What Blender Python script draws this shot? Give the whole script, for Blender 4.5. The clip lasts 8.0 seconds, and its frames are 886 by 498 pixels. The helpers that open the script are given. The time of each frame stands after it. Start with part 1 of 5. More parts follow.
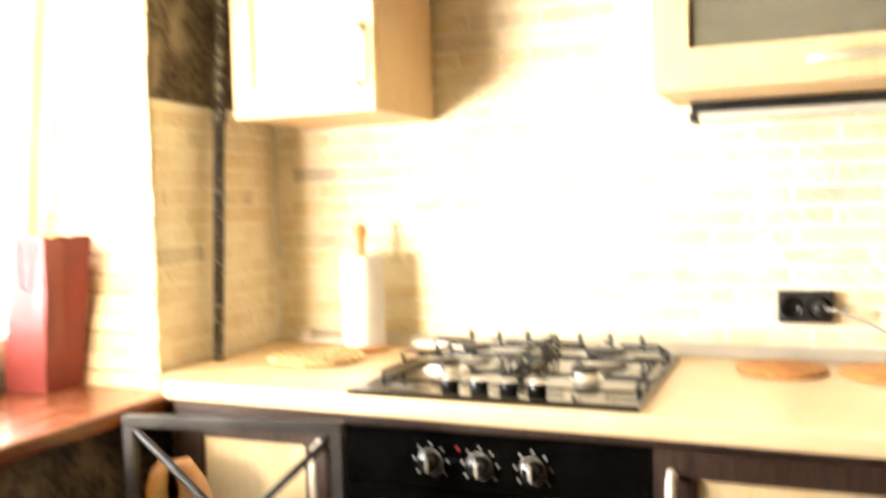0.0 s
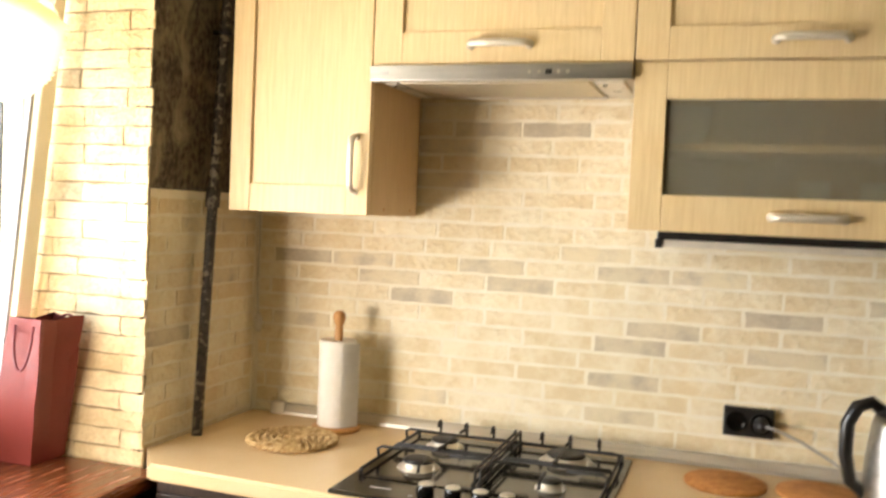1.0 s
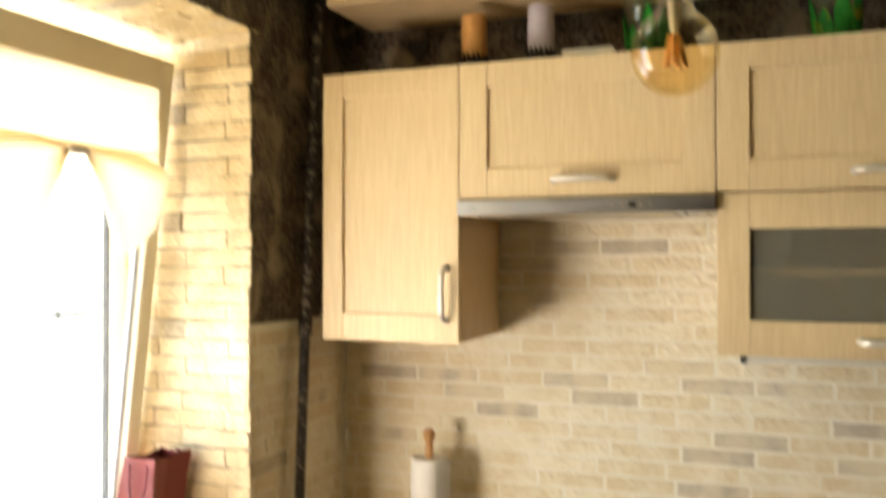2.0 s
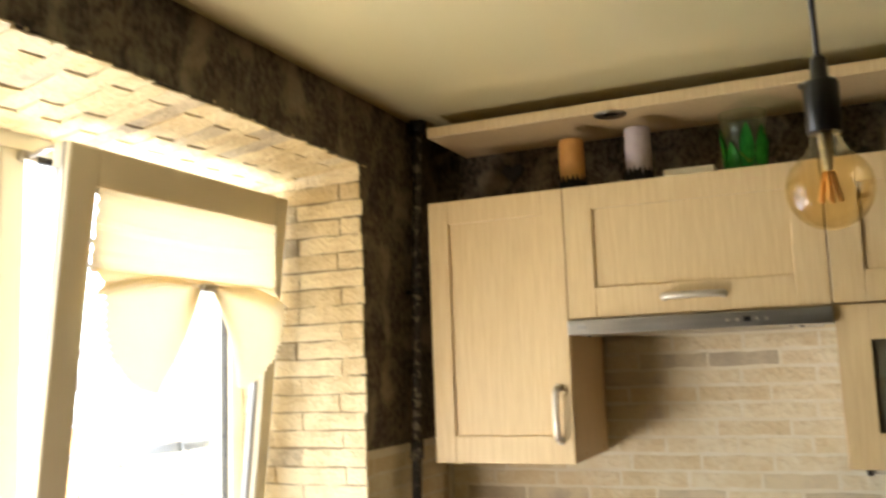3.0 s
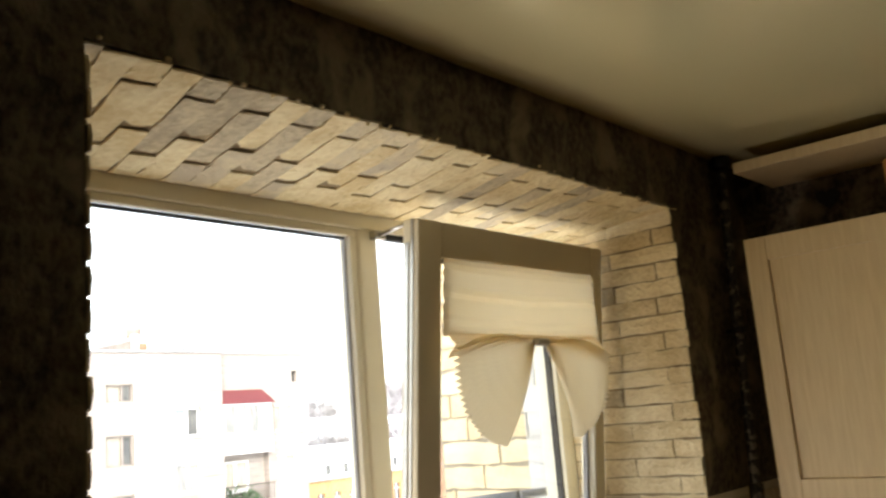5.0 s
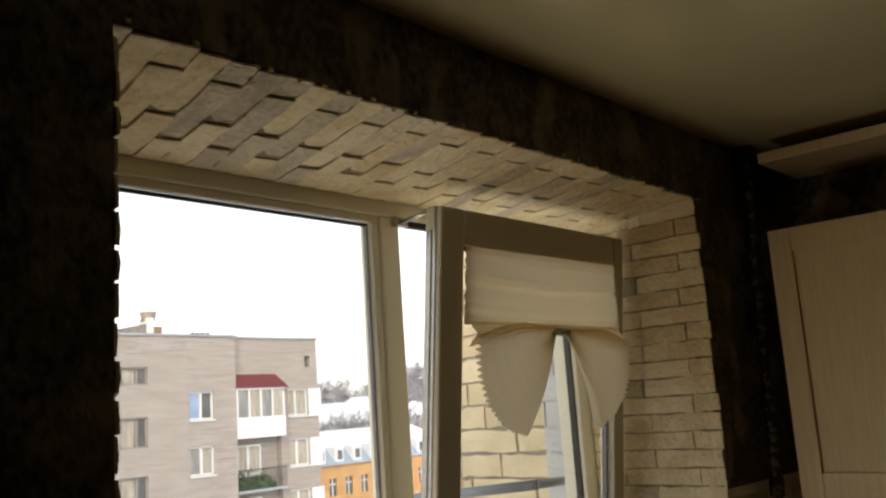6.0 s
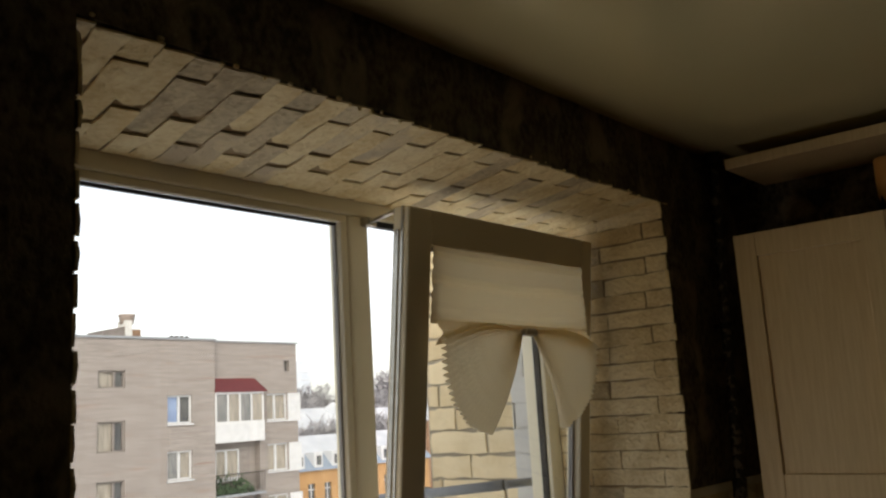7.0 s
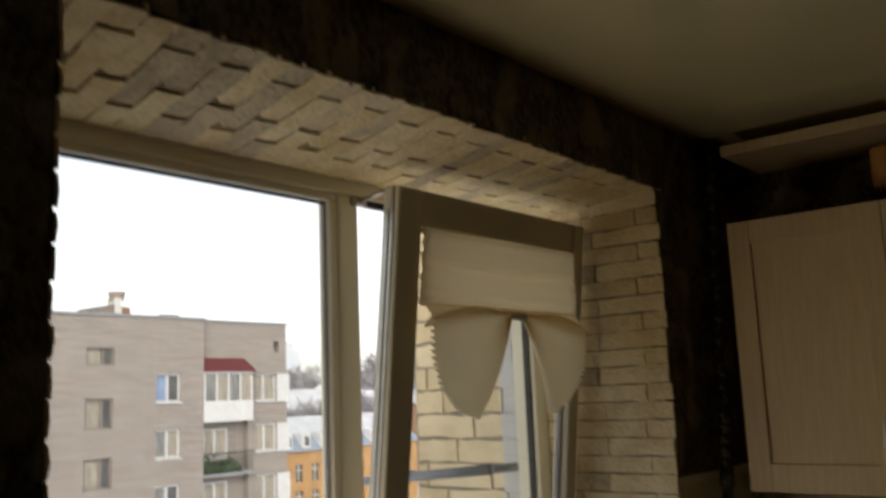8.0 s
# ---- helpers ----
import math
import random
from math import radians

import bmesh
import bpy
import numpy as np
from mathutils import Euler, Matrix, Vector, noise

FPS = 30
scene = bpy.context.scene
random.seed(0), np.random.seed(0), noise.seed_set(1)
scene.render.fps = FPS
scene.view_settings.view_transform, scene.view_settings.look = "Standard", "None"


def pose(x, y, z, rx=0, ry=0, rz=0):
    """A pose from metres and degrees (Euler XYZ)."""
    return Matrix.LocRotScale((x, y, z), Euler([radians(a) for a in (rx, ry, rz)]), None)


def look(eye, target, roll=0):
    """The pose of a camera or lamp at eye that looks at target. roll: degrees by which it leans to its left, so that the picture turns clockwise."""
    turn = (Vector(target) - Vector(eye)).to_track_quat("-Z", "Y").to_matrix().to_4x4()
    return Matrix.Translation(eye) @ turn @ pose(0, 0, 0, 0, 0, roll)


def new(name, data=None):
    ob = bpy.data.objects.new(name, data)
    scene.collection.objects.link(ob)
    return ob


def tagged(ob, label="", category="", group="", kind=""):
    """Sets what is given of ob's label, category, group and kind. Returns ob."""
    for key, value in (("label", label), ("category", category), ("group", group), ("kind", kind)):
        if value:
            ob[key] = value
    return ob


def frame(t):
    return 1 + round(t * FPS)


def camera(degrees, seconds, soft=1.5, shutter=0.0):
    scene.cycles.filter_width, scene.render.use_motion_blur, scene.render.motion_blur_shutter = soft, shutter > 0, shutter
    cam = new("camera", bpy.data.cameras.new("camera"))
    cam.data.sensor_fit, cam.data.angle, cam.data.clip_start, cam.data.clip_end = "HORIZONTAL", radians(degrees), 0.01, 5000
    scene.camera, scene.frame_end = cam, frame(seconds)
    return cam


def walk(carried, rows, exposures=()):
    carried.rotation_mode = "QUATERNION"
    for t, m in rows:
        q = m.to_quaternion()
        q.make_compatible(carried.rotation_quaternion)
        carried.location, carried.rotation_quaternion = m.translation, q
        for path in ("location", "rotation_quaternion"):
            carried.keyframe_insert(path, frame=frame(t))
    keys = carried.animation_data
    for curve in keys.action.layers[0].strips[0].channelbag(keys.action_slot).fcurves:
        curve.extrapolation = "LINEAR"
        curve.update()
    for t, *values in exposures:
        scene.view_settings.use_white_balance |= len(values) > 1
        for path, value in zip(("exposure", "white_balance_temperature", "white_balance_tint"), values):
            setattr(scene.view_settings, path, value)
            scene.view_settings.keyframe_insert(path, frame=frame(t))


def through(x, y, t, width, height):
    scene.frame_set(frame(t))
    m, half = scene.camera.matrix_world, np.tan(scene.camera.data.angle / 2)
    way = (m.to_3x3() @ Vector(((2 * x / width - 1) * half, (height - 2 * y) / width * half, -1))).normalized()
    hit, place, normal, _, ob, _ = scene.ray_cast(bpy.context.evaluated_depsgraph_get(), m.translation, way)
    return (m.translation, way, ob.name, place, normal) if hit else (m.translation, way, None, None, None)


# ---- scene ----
cam = camera(53.0, 8.0, soft=2.3, shutter=0.65)
EXPOSURE = [(0, 6.45, 6500, 11), (0.2, 5.96, 6500, 11), (0.4, 5.6, 6500, 11), (0.7, 5.28, 6450, 11), (1, 5.0, 6450, 11), (1.5, 4.78, 6450, 10), (2.2, 4.44, 6450, 10), (3.3, 4.08, 6400, 10), (4, 3.9, 6400, 10), (4.5, 3.34, 6450, 10), (5, 2.5, 6600, 10), (5.3, 1.98, 6700, 10), (6.3, 0.98, 6800, 11), (7.4, 0.82, 6800, 11), (8, 0.74, 6800, 11)]
PATH = [
    (0, (1.357, -2.105, 1.281), (0.602, -0.256, 1.184), -1.5),
    (0.2, (1.402, -2.112, 1.312), (0.542, -0.307, 1.275), -1.3),
    (0.5, (1.372, -2.154, 1.378), (0.525, -0.343, 1.327), -0.1),
    (0.6, (1.342, -2.19, 1.414), (0.581, -0.341, 1.382), 1.8),
    (0.8, (1.344, -2.22, 1.483), (0.64, -0.349, 1.406), 2.0),
    (1, (1.312, -2.255, 1.511), (0.682, -0.359, 1.429), 2.4),
    (1.2, (1.31, -2.278, 1.562), (0.693, -0.377, 1.522), 3.0),
    (1.5, (1.255, -2.313, 1.624), (0.633, -0.412, 1.619), 2.7),
    (1.8, (1.245, -2.348, 1.686), (0.557, -0.471, 1.635), 1.0),
    (2, (1.207, -2.373, 1.7), (0.505, -0.501, 1.724), 0.0),
    (2.2, (1.198, -2.393, 1.728), (0.481, -0.528, 1.82), -0.1),
    (3.3, (1.076, -2.495, 1.749), (0.228, -0.709, 2.051), -3.4),
    (3.5, (1.076, -2.51, 1.753), (0.161, -0.761, 2.074), -3.3),
    (4, (1.061, -2.559, 1.767), (0.011, -0.894, 2.122), -4.1),
    (4.5, (1.028, -2.594, 1.775), (-0.122, -1.0, 2.146), -4.0),
    (5, (1.003, -2.599, 1.775), (-0.269, -1.102, 2.153), -4.7),
    (5.2, (0.974, -2.627, 1.793), (-0.303, -1.132, 2.158), -4.4),
    (6.3, (0.994, -2.599, 1.771), (-0.308, -1.122, 2.122), -3.8),
    (6.5, (1.004, -2.605, 1.766), (-0.286, -1.118, 2.121), -3.6),
    (7, (1.016, -2.596, 1.761), (-0.251, -1.092, 2.124), -3.4),
    (7.5, (1.016, -2.59, 1.761), (-0.25, -1.083, 2.119), -3.0),
    (7.8, (1.008, -2.585, 1.771), (-0.266, -1.085, 2.128), -3.3),
    (8, (1.001, -2.573, 1.76), (-0.258, -1.053, 2.087), -2.3),
]
walk(cam, [(t, look(eye, target, roll)) for t, eye, target, roll in PATH], EXPOSURE)

# ---- light ----
world = bpy.data.worlds.new("sky")
scene.world = world
world.use_nodes = True
_wn = world.node_tree.nodes
_sky = _wn.new("ShaderNodeTexSky")
_sky.sky_type, _sky.sun_disc = "NISHITA", False
_sky.sun_elevation, _sky.sun_rotation = radians(30), radians(132)
_sky.air_density, _sky.dust_density, _sky.ozone_density = 0.9, 2.2, 0.2
# thin cloud: most of the blue is veiled
_veil = _wn.new("ShaderNodeHueSaturation")
_veil.inputs["Saturation"].default_value, _veil.inputs["Value"].default_value = 0.35, 1.12
world.node_tree.links.new(_sky.outputs[0], _veil.inputs["Color"])
world.node_tree.links.new(_veil.outputs[0], _wn["Background"].inputs[0])
_wn["Background"].inputs[1].default_value = 0.15

SUN_FROM = Vector((0.64, -0.58, 0.50))
sun = bpy.data.lights.new("sun", "SUN")
sun.energy, sun.angle, sun.color = 0.20, radians(15), (1.0, 0.93, 0.82)
sun_ob = new("sun", sun)
sun_ob.matrix_world = look(SUN_FROM * 50, (0, 0, 0))


def area(name, eye, target, w, h, watts, colour):
    lamp = bpy.data.lights.new(name, "AREA")
    lamp.shape, lamp.size, lamp.size_y, lamp.energy, lamp.color = "RECTANGLE", w, h, watts, colour
    lamp.spread = radians(165)
    ob = new(name, lamp)
    ob.matrix_world = look(eye, target)
    return ob


# snow-lit sky through the lower half of the clear pane
area("window_skylight", (-0.33, -1.70, 1.09), (0.55, -0.15, 2.10), 0.50, 0.26, 0.67, (1.0, 0.86, 0.70))


# ---- materials ----
def surf(name, c1, c2, scale=6.0, rough=0.6, bump=0.1, fine=60.0, metal=0.0, stretch=(1, 1, 1), spread=0.0,
         fine_mix=0.25, coat=0.0, rough_var=0.1, c3=None, c3_at=0.62, c3_soft=0.08, detail=5.0, random_mix=0.0):
    """Two-scale noise between c1 and c2 in world space, grain, bump; c3 comes in as patches; random_mix blends per piece."""
    m = bpy.data.materials.new(name)
    m.use_nodes = True
    nt = m.node_tree
    n, link = nt.nodes, nt.links.new
    b = n["Principled BSDF"]
    geo = n.new("ShaderNodeNewGeometry")
    mp = n.new("ShaderNodeMapping")
    mp.inputs["Scale"].default_value = stretch
    link(geo.outputs["Position"], mp.inputs["Vector"])
    big, small = n.new("ShaderNodeTexNoise"), n.new("ShaderNodeTexNoise")
    for tex, s in ((big, scale), (small, fine)):
        tex.inputs["Scale"].default_value = s
        tex.inputs["Detail"].default_value = detail
        link(mp.outputs[0], tex.inputs["Vector"])
    ramp = n.new("ShaderNodeValToRGB")
    ramp.color_ramp.elements[0].position, ramp.color_ramp.elements[1].position = 0.3, 0.7
    ramp.color_ramp.elements[0].color, ramp.color_ramp.elements[1].color = (*c1, 1), (*c2, 1)
    mixn = n.new("ShaderNodeMath")
    mixn.operation = "MULTIPLY_ADD"
    mixn.inputs[1].default_value = fine_mix
    sub = n.new("ShaderNodeMath")
    sub.operation = "SUBTRACT"
    sub.inputs[1].default_value = 0.5
    link(small.outputs["Fac"], sub.inputs[0])
    link(sub.outputs[0], mixn.inputs[0])
    link(big.outputs["Fac"], mixn.inputs[2])
    fac = mixn.outputs[0]
    if random_mix:
        info = n.new("ShaderNodeObjectInfo")
        add = n.new("ShaderNodeMath")
        add.operation = "MULTIPLY_ADD"
        add.inputs[1].default_value = random_mix
        link(info.outputs["Random"], add.inputs[0])
        link(fac, add.inputs[2])
        off = n.new("ShaderNodeMath")
        off.operation = "SUBTRACT"
        off.inputs[1].default_value = random_mix / 2
        link(add.outputs[0], off.inputs[0])
        fac = off.outputs[0]
    link(fac, ramp.inputs[0])
    colour = ramp.outputs[0]
    if c3:
        mix = n.new("ShaderNodeMix")
        mix.data_type = "RGBA"
        link(colour, mix.inputs[6])
        mix.inputs[7].default_value = (*c3, 1)
        r2 = n.new("ShaderNodeMapRange")
        r2.inputs[1].default_value, r2.inputs[2].default_value = c3_at, c3_at + c3_soft
        if random_mix:
            link(info.outputs["Random"], r2.inputs[0])
            # grey pieces keep some of the clay showing through
            mul = n.new("ShaderNodeMath")
            mul.operation = "MULTIPLY"
            link(r2.outputs[0], mul.inputs[0])
            r3 = n.new("ShaderNodeMapRange")
            r3.inputs[1].default_value, r3.inputs[2].default_value = 0.35, 0.55
            link(big.outputs["Fac"], r3.inputs[0])
            link(r3.outputs[0], mul.inputs[1])
            link(mul.outputs[0], mix.inputs[0])
        else:
            t3 = n.new("ShaderNodeTexNoise")
            t3.inputs["Scale"].default_value, t3.inputs["Detail"].default_value = scale * 0.6, 9
            t3.inputs["Distortion"].default_value = 0.6
            link(mp.outputs[0], t3.inputs["Vector"])
            link(t3.outputs["Fac"], r2.inputs[0])
            link(r2.outputs[0], mix.inputs[0])
        colour = mix.outputs[2]
    link(colour, b.inputs["Base Color"])
    rr = n.new("ShaderNodeMapRange")
    rr.inputs[3].default_value, rr.inputs[4].default_value = max(0.02, rough - rough_var), min(1, rough + rough_var)
    link(big.outputs["Fac"], rr.inputs[0])
    link(rr.outputs[0], b.inputs["Roughness"])
    b.inputs["Metallic"].default_value = metal
    b.inputs["Coat Weight"].default_value = coat
    b.inputs["Coat Roughness"].default_value = 0.15
    if bump:
        bp = n.new("ShaderNodeBump")
        bp.inputs["Strength"].default_value = bump
        bp.inputs["Distance"].default_value = 0.004
        tot = n.new("ShaderNodeMath")
        tot.operation = "ADD"
        link(big.outputs["Fac"], tot.inputs[0])
        link(small.outputs["Fac"], tot.inputs[1])
        link(tot.outputs[0], bp.inputs["Height"])
        link(bp.outputs[0], b.inputs["Normal"])
    return m


def glass_mat(name, colour=(1, 1, 1), rough=0.0, ior=1.45, through=1.0, coat=0.0):
    m = bpy.data.materials.new(name)
    m.use_nodes = True
    b = m.node_tree.nodes["Principled BSDF"]
    b.inputs["Base Color"].default_value = (*colour, 1)
    b.inputs["Transmission Weight"].default_value = through
    b.inputs["Roughness"].default_value = rough
    b.inputs["IOR"].default_value = ior
    b.inputs["Coat Weight"].default_value = coat
    return m


def thin_glass(name, tint):
    """Blown glass too thin to bend light: tinted, with a mirror sheen at the rim."""
    m = bpy.data.materials.new(name)
    m.use_nodes = True
    nt = m.node_tree
    n, link = nt.nodes, nt.links.new
    n.remove(n["Principled BSDF"])
    mix, fre, clear, gloss = n.new("ShaderNodeMixShader"), n.new("ShaderNodeLayerWeight"), n.new("ShaderNodeBsdfTransparent"), n.new("ShaderNodeBsdfGlossy")
    fre.inputs["Blend"].default_value = 0.5
    rng_ = n.new("ShaderNodeMapRange")
    rng_.inputs[1].default_value, rng_.inputs[2].default_value = 0.25, 1.0
    rng_.inputs[3].default_value, rng_.inputs[4].default_value = 0.03, 0.38
    link(fre.outputs["Facing"], rng_.inputs[0])
    clear.inputs[0].default_value = (*tint, 1)
    gloss.inputs["Roughness"].default_value = 0.03
    link(rng_.outputs[0], mix.inputs[0])
    link(clear.outputs[0], mix.inputs[1])
    link(gloss.outputs[0], mix.inputs[2])
    link(mix.outputs[0], n["Material Output"].inputs[0])
    return m


BRICK = surf("cream_brick", (0.755, 0.635, 0.405), (0.885, 0.815, 0.625), 13, 0.85, 1.7, 60, random_mix=0.30, fine_mix=0.55)
BRICK_GREY = surf("grey_brick", (0.52, 0.455, 0.34), (0.68, 0.61, 0.465), 13, 0.85, 0.7, 80, random_mix=0.35, fine_mix=0.6, c3=(0.80, 0.70, 0.48), c3_at=-0.2, c3_soft=1.1)
REVEAL_GREY = surf("grey_reveal_brick", (0.48, 0.395, 0.255), (0.72, 0.61, 0.40), 16, 0.85, 1.6, 80, random_mix=0.35, fine_mix=0.8)
MORTAR = surf("pale_mortar", (0.84, 0.77, 0.60), (0.92, 0.87, 0.73), 14, 0.9, 0.5, 90)
BRICK_PALE = surf("pale_reveal_brick", (0.69, 0.54, 0.295), (0.91, 0.775, 0.50), 12, 0.8, 1.3, 95, random_mix=0.35, fine_mix=0.5)
BRICK_SOFFIT = surf("limewashed_soffit_brick", (0.76, 0.595, 0.305), (0.94, 0.81, 0.51), 12, 0.85, 1.5, 75, random_mix=0.30, fine_mix=0.7, c3=(0.62, 0.52, 0.36), c3_at=0.86, c3_soft=0.12, detail=8)
JOINT_DARK = surf("brown_joint", (0.26, 0.185, 0.10), (0.48, 0.365, 0.215), 16, 0.95, 0.5, 80)
PLASTER = surf("charcoal_plaster", (0.034, 0.025, 0.016), (0.180, 0.144, 0.095), 13, 0.68, 1.5, 60, c3=(0.27, 0.222, 0.150), c3_at=0.52, c3_soft=0.13, fine_mix=1.25, rough_var=0.28, detail=9, stretch=(1.2, 1.2, 0.9))
CEIL = surf("satin_stretch_ceiling", (0.78, 0.70, 0.405), (0.81, 0.73, 0.435), 1.2, 0.17, 0.0, 30, fine_mix=0.05, rough_var=0.04, coat=0.35)
CEIL.node_tree.nodes["Principled BSDF"].inputs["IOR"].default_value = 1.7
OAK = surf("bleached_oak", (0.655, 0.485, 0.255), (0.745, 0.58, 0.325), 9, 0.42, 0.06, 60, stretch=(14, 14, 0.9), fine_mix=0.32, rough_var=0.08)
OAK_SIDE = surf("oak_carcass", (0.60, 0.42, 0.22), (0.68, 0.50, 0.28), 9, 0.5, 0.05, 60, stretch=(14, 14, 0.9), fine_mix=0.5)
WENGE = surf("dark_wenge", (0.022, 0.012, 0.008), (0.055, 0.030, 0.019), 9, 0.4, 0.08, 60, stretch=(14, 14, 0.9), fine_mix=0.6)
COUNTER = surf("beige_laminate", (0.70, 0.505, 0.285), (0.75, 0.565, 0.335), 5, 0.24, 0.02, 160, fine_mix=0.35, rough_var=0.05)
SILL = surf("red_brown_veneer", (0.105, 0.028, 0.010), (0.27, 0.085, 0.032), 7, 0.26, 0.04, 40, stretch=(10, 0.8, 10), fine_mix=0.7, coat=0.2, rough_var=0.06)
PVC = surf("white_pvc", (0.79, 0.715, 0.53), (0.83, 0.76, 0.58), 3, 0.35, 0.0, 40, fine_mix=0.1)
GASKET = surf("black_rubber", (0.012, 0.012, 0.012), (0.022, 0.022, 0.022), 20, 0.7, 0.1)
STEEL = surf("brushed_steel", (0.42, 0.40, 0.36), (0.56, 0.54, 0.50), 5, 0.32, 0.05, 90, metal=1.0, stretch=(0.6, 12, 12), fine_mix=0.5)
ALU = surf("dull_aluminium", (0.50, 0.46, 0.39), (0.60, 0.56, 0.48), 8, 0.4, 0.05, 90, metal=0.35, stretch=(0.6, 12, 12))
CHROME = surf("satin_nickel", (0.56, 0.50, 0.40), (0.66, 0.60, 0.49), 20, 0.42, 0.02, 90, metal=0.35)
BLACK_METAL = surf("black_steel", (0.016, 0.015, 0.014), (0.034, 0.031, 0.028), 14, 0.42, 0.15, 80)
BLACK_METAL.node_tree.nodes["Principled BSDF"].inputs["Specular IOR Level"].default_value = 0.25
PIPE_MAT = surf("worn_black_pipe", (0.018, 0.016, 0.014), (0.07, 0.062, 0.05), 75, 0.45, 0.5, 70, c3=(0.25, 0.22, 0.165), c3_at=0.55, c3_soft=0.06)
ENAMEL = surf("black_enamel", (0.005, 0.005, 0.005), (0.010, 0.0095, 0.009), 20, 0.16, 0.02, 90)
ENAMEL.node_tree.nodes["Principled BSDF"].inputs["Specular IOR Level"].default_value = 0.1
HOB_GLASS = surf("hob_surface", (0.008, 0.006, 0.004), (0.014, 0.011, 0.008), 6, 0.12, 0.02, 90, coat=0.15, rough_var=0.04)
OVEN_BLACK = surf("oven_black", (0.0016, 0.0015, 0.0014), (0.003, 0.0028, 0.0026), 20, 0.10, 0.02, 90)
OVEN_BLACK.node_tree.nodes["Principled BSDF"].inputs["Specular IOR Level"].default_value = 0.02
KNOB_BLACK = surf("polished_black_knob", (0.006, 0.006, 0.006), (0.010, 0.010, 0.009), 30, 0.12, 0.02)
IRON = surf("cast_iron", (0.010, 0.010, 0.010), (0.024, 0.023, 0.022), 30, 0.5, 0.3, 120)
PAPER = surf("white_paper", (0.80, 0.77, 0.70), (0.85, 0.82, 0.76), 40, 0.9, 0.3, 180)
BEECH = surf("turned_beech", (0.46, 0.22, 0.07), (0.60, 0.32, 0.11), 14, 0.45, 0.05, 60, stretch=(6, 6, 1))
CORK = surf("cork", (0.40, 0.16, 0.04), (0.58, 0.27, 0.08), 40, 0.85, 0.5, 180, fine_mix=0.7)
WICKER = surf("woven_straw", (0.40, 0.23, 0.075), (0.74, 0.56, 0.29), 50, 0.7, 0.3, 160, fine_mix=0.6)
BAG = surf("burgundy_card", (0.20, 0.030, 0.022), (0.26, 0.042, 0.032), 10, 0.58, 0.05, 140)
BAG_IN = surf("burgundy_card_inside", (0.14, 0.016, 0.020), (0.19, 0.024, 0.028), 10, 0.6, 0.05, 140)
def paper_mat(name, colour, back, through=0.78):
    """Thin paper: half scatters back, half lets light through."""
    m = bpy.data.materials.new(name)
    m.use_nodes = True
    nt = m.node_tree
    n, link = nt.nodes, nt.links.new
    n.remove(n["Principled BSDF"])
    geo, tex, mix, ramp = n.new("ShaderNodeNewGeometry"), n.new("ShaderNodeTexNoise"), n.new("ShaderNodeMixShader"), n.new("ShaderNodeValToRGB")
    tex.inputs["Scale"].default_value, tex.inputs["Detail"].default_value = 35, 6
    link(geo.outputs["Position"], tex.inputs["Vector"])
    ramp.color_ramp.elements[0].color = (*[c * 0.92 for c in colour], 1)
    ramp.color_ramp.elements[1].color = (*colour, 1)
    link(tex.outputs["Fac"], ramp.inputs[0])
    dif, tra = n.new("ShaderNodeBsdfDiffuse"), n.new("ShaderNodeBsdfTranslucent")
    link(ramp.outputs[0], dif.inputs[0])
    tra.inputs[0].default_value = (*back, 1)
    mix.inputs[0].default_value = through
    link(dif.outputs[0], mix.inputs[1])
    link(tra.outputs[0], mix.inputs[2])
    link(mix.outputs[0], n["Material Output"].inputs[0])
    return m


# cream of the reflected light streak above the middle cabinet
CREAM_GLARE = surf("cream_glare", (0.70, 0.64, 0.48), (0.78, 0.72, 0.56), 12, 0.85, 0.1, 120)
BLIND = paper_mat("pleated_paper", (0.88, 0.78, 0.56), (0.96, 0.83, 0.55))
WING = paper_mat("fanned_paper", (0.90, 0.81, 0.60), (0.95, 0.85, 0.62), 0.66)
WAX_Y = surf("ochre_wax", (0.50, 0.24, 0.06), (0.62, 0.32, 0.09), 20, 0.5, 0.1)
WAX_L = surf("lilac_wax", (0.44, 0.38, 0.42), (0.54, 0.48, 0.50), 20, 0.5, 0.1)
BLACK_LACE = surf("black_lace", (0.010, 0.009, 0.009), (0.022, 0.020, 0.019), 30, 0.6, 0.4)
GREEN = surf("green_leaf_glass", (0.02, 0.24, 0.03), (0.07, 0.46, 0.07), 30, 0.2, 0.1, 90, c3=(0.30, 0.42, 0.04), c3_at=0.6)
PLASTIC = surf("black_plastic", (0.010, 0.010, 0.010), (0.018, 0.018, 0.017), 30, 0.35, 0.05)
WHITE_PL = surf("white_plastic", (0.62, 0.58, 0.48), (0.70, 0.66, 0.56), 20, 0.4, 0.02)
LAMP_LENS = surf("lamp_lens", (0.55, 0.52, 0.44), (0.65, 0.62, 0.54), 20, 0.3, 0.02)
# unlit sticks: the glow of light passing through is in this bright orange
FILAMENT = surf("orange_filament", (0.95, 0.50, 0.16), (0.98, 0.58, 0.22), 40, 0.4, 0.0)
GREASE = surf("hood_filter", (0.52, 0.46, 0.34), (0.60, 0.54, 0.42), 40, 0.4, 0.2, 200, metal=0.6)
LABEL_GREY = surf("printed_grey", (0.36, 0.35, 0.33), (0.42, 0.41, 0.39), 30, 0.5, 0.0)
RED_DOT = surf("red_indicator", (0.5, 0.02, 0.01), (0.6, 0.03, 0.02), 30, 0.4, 0.0)
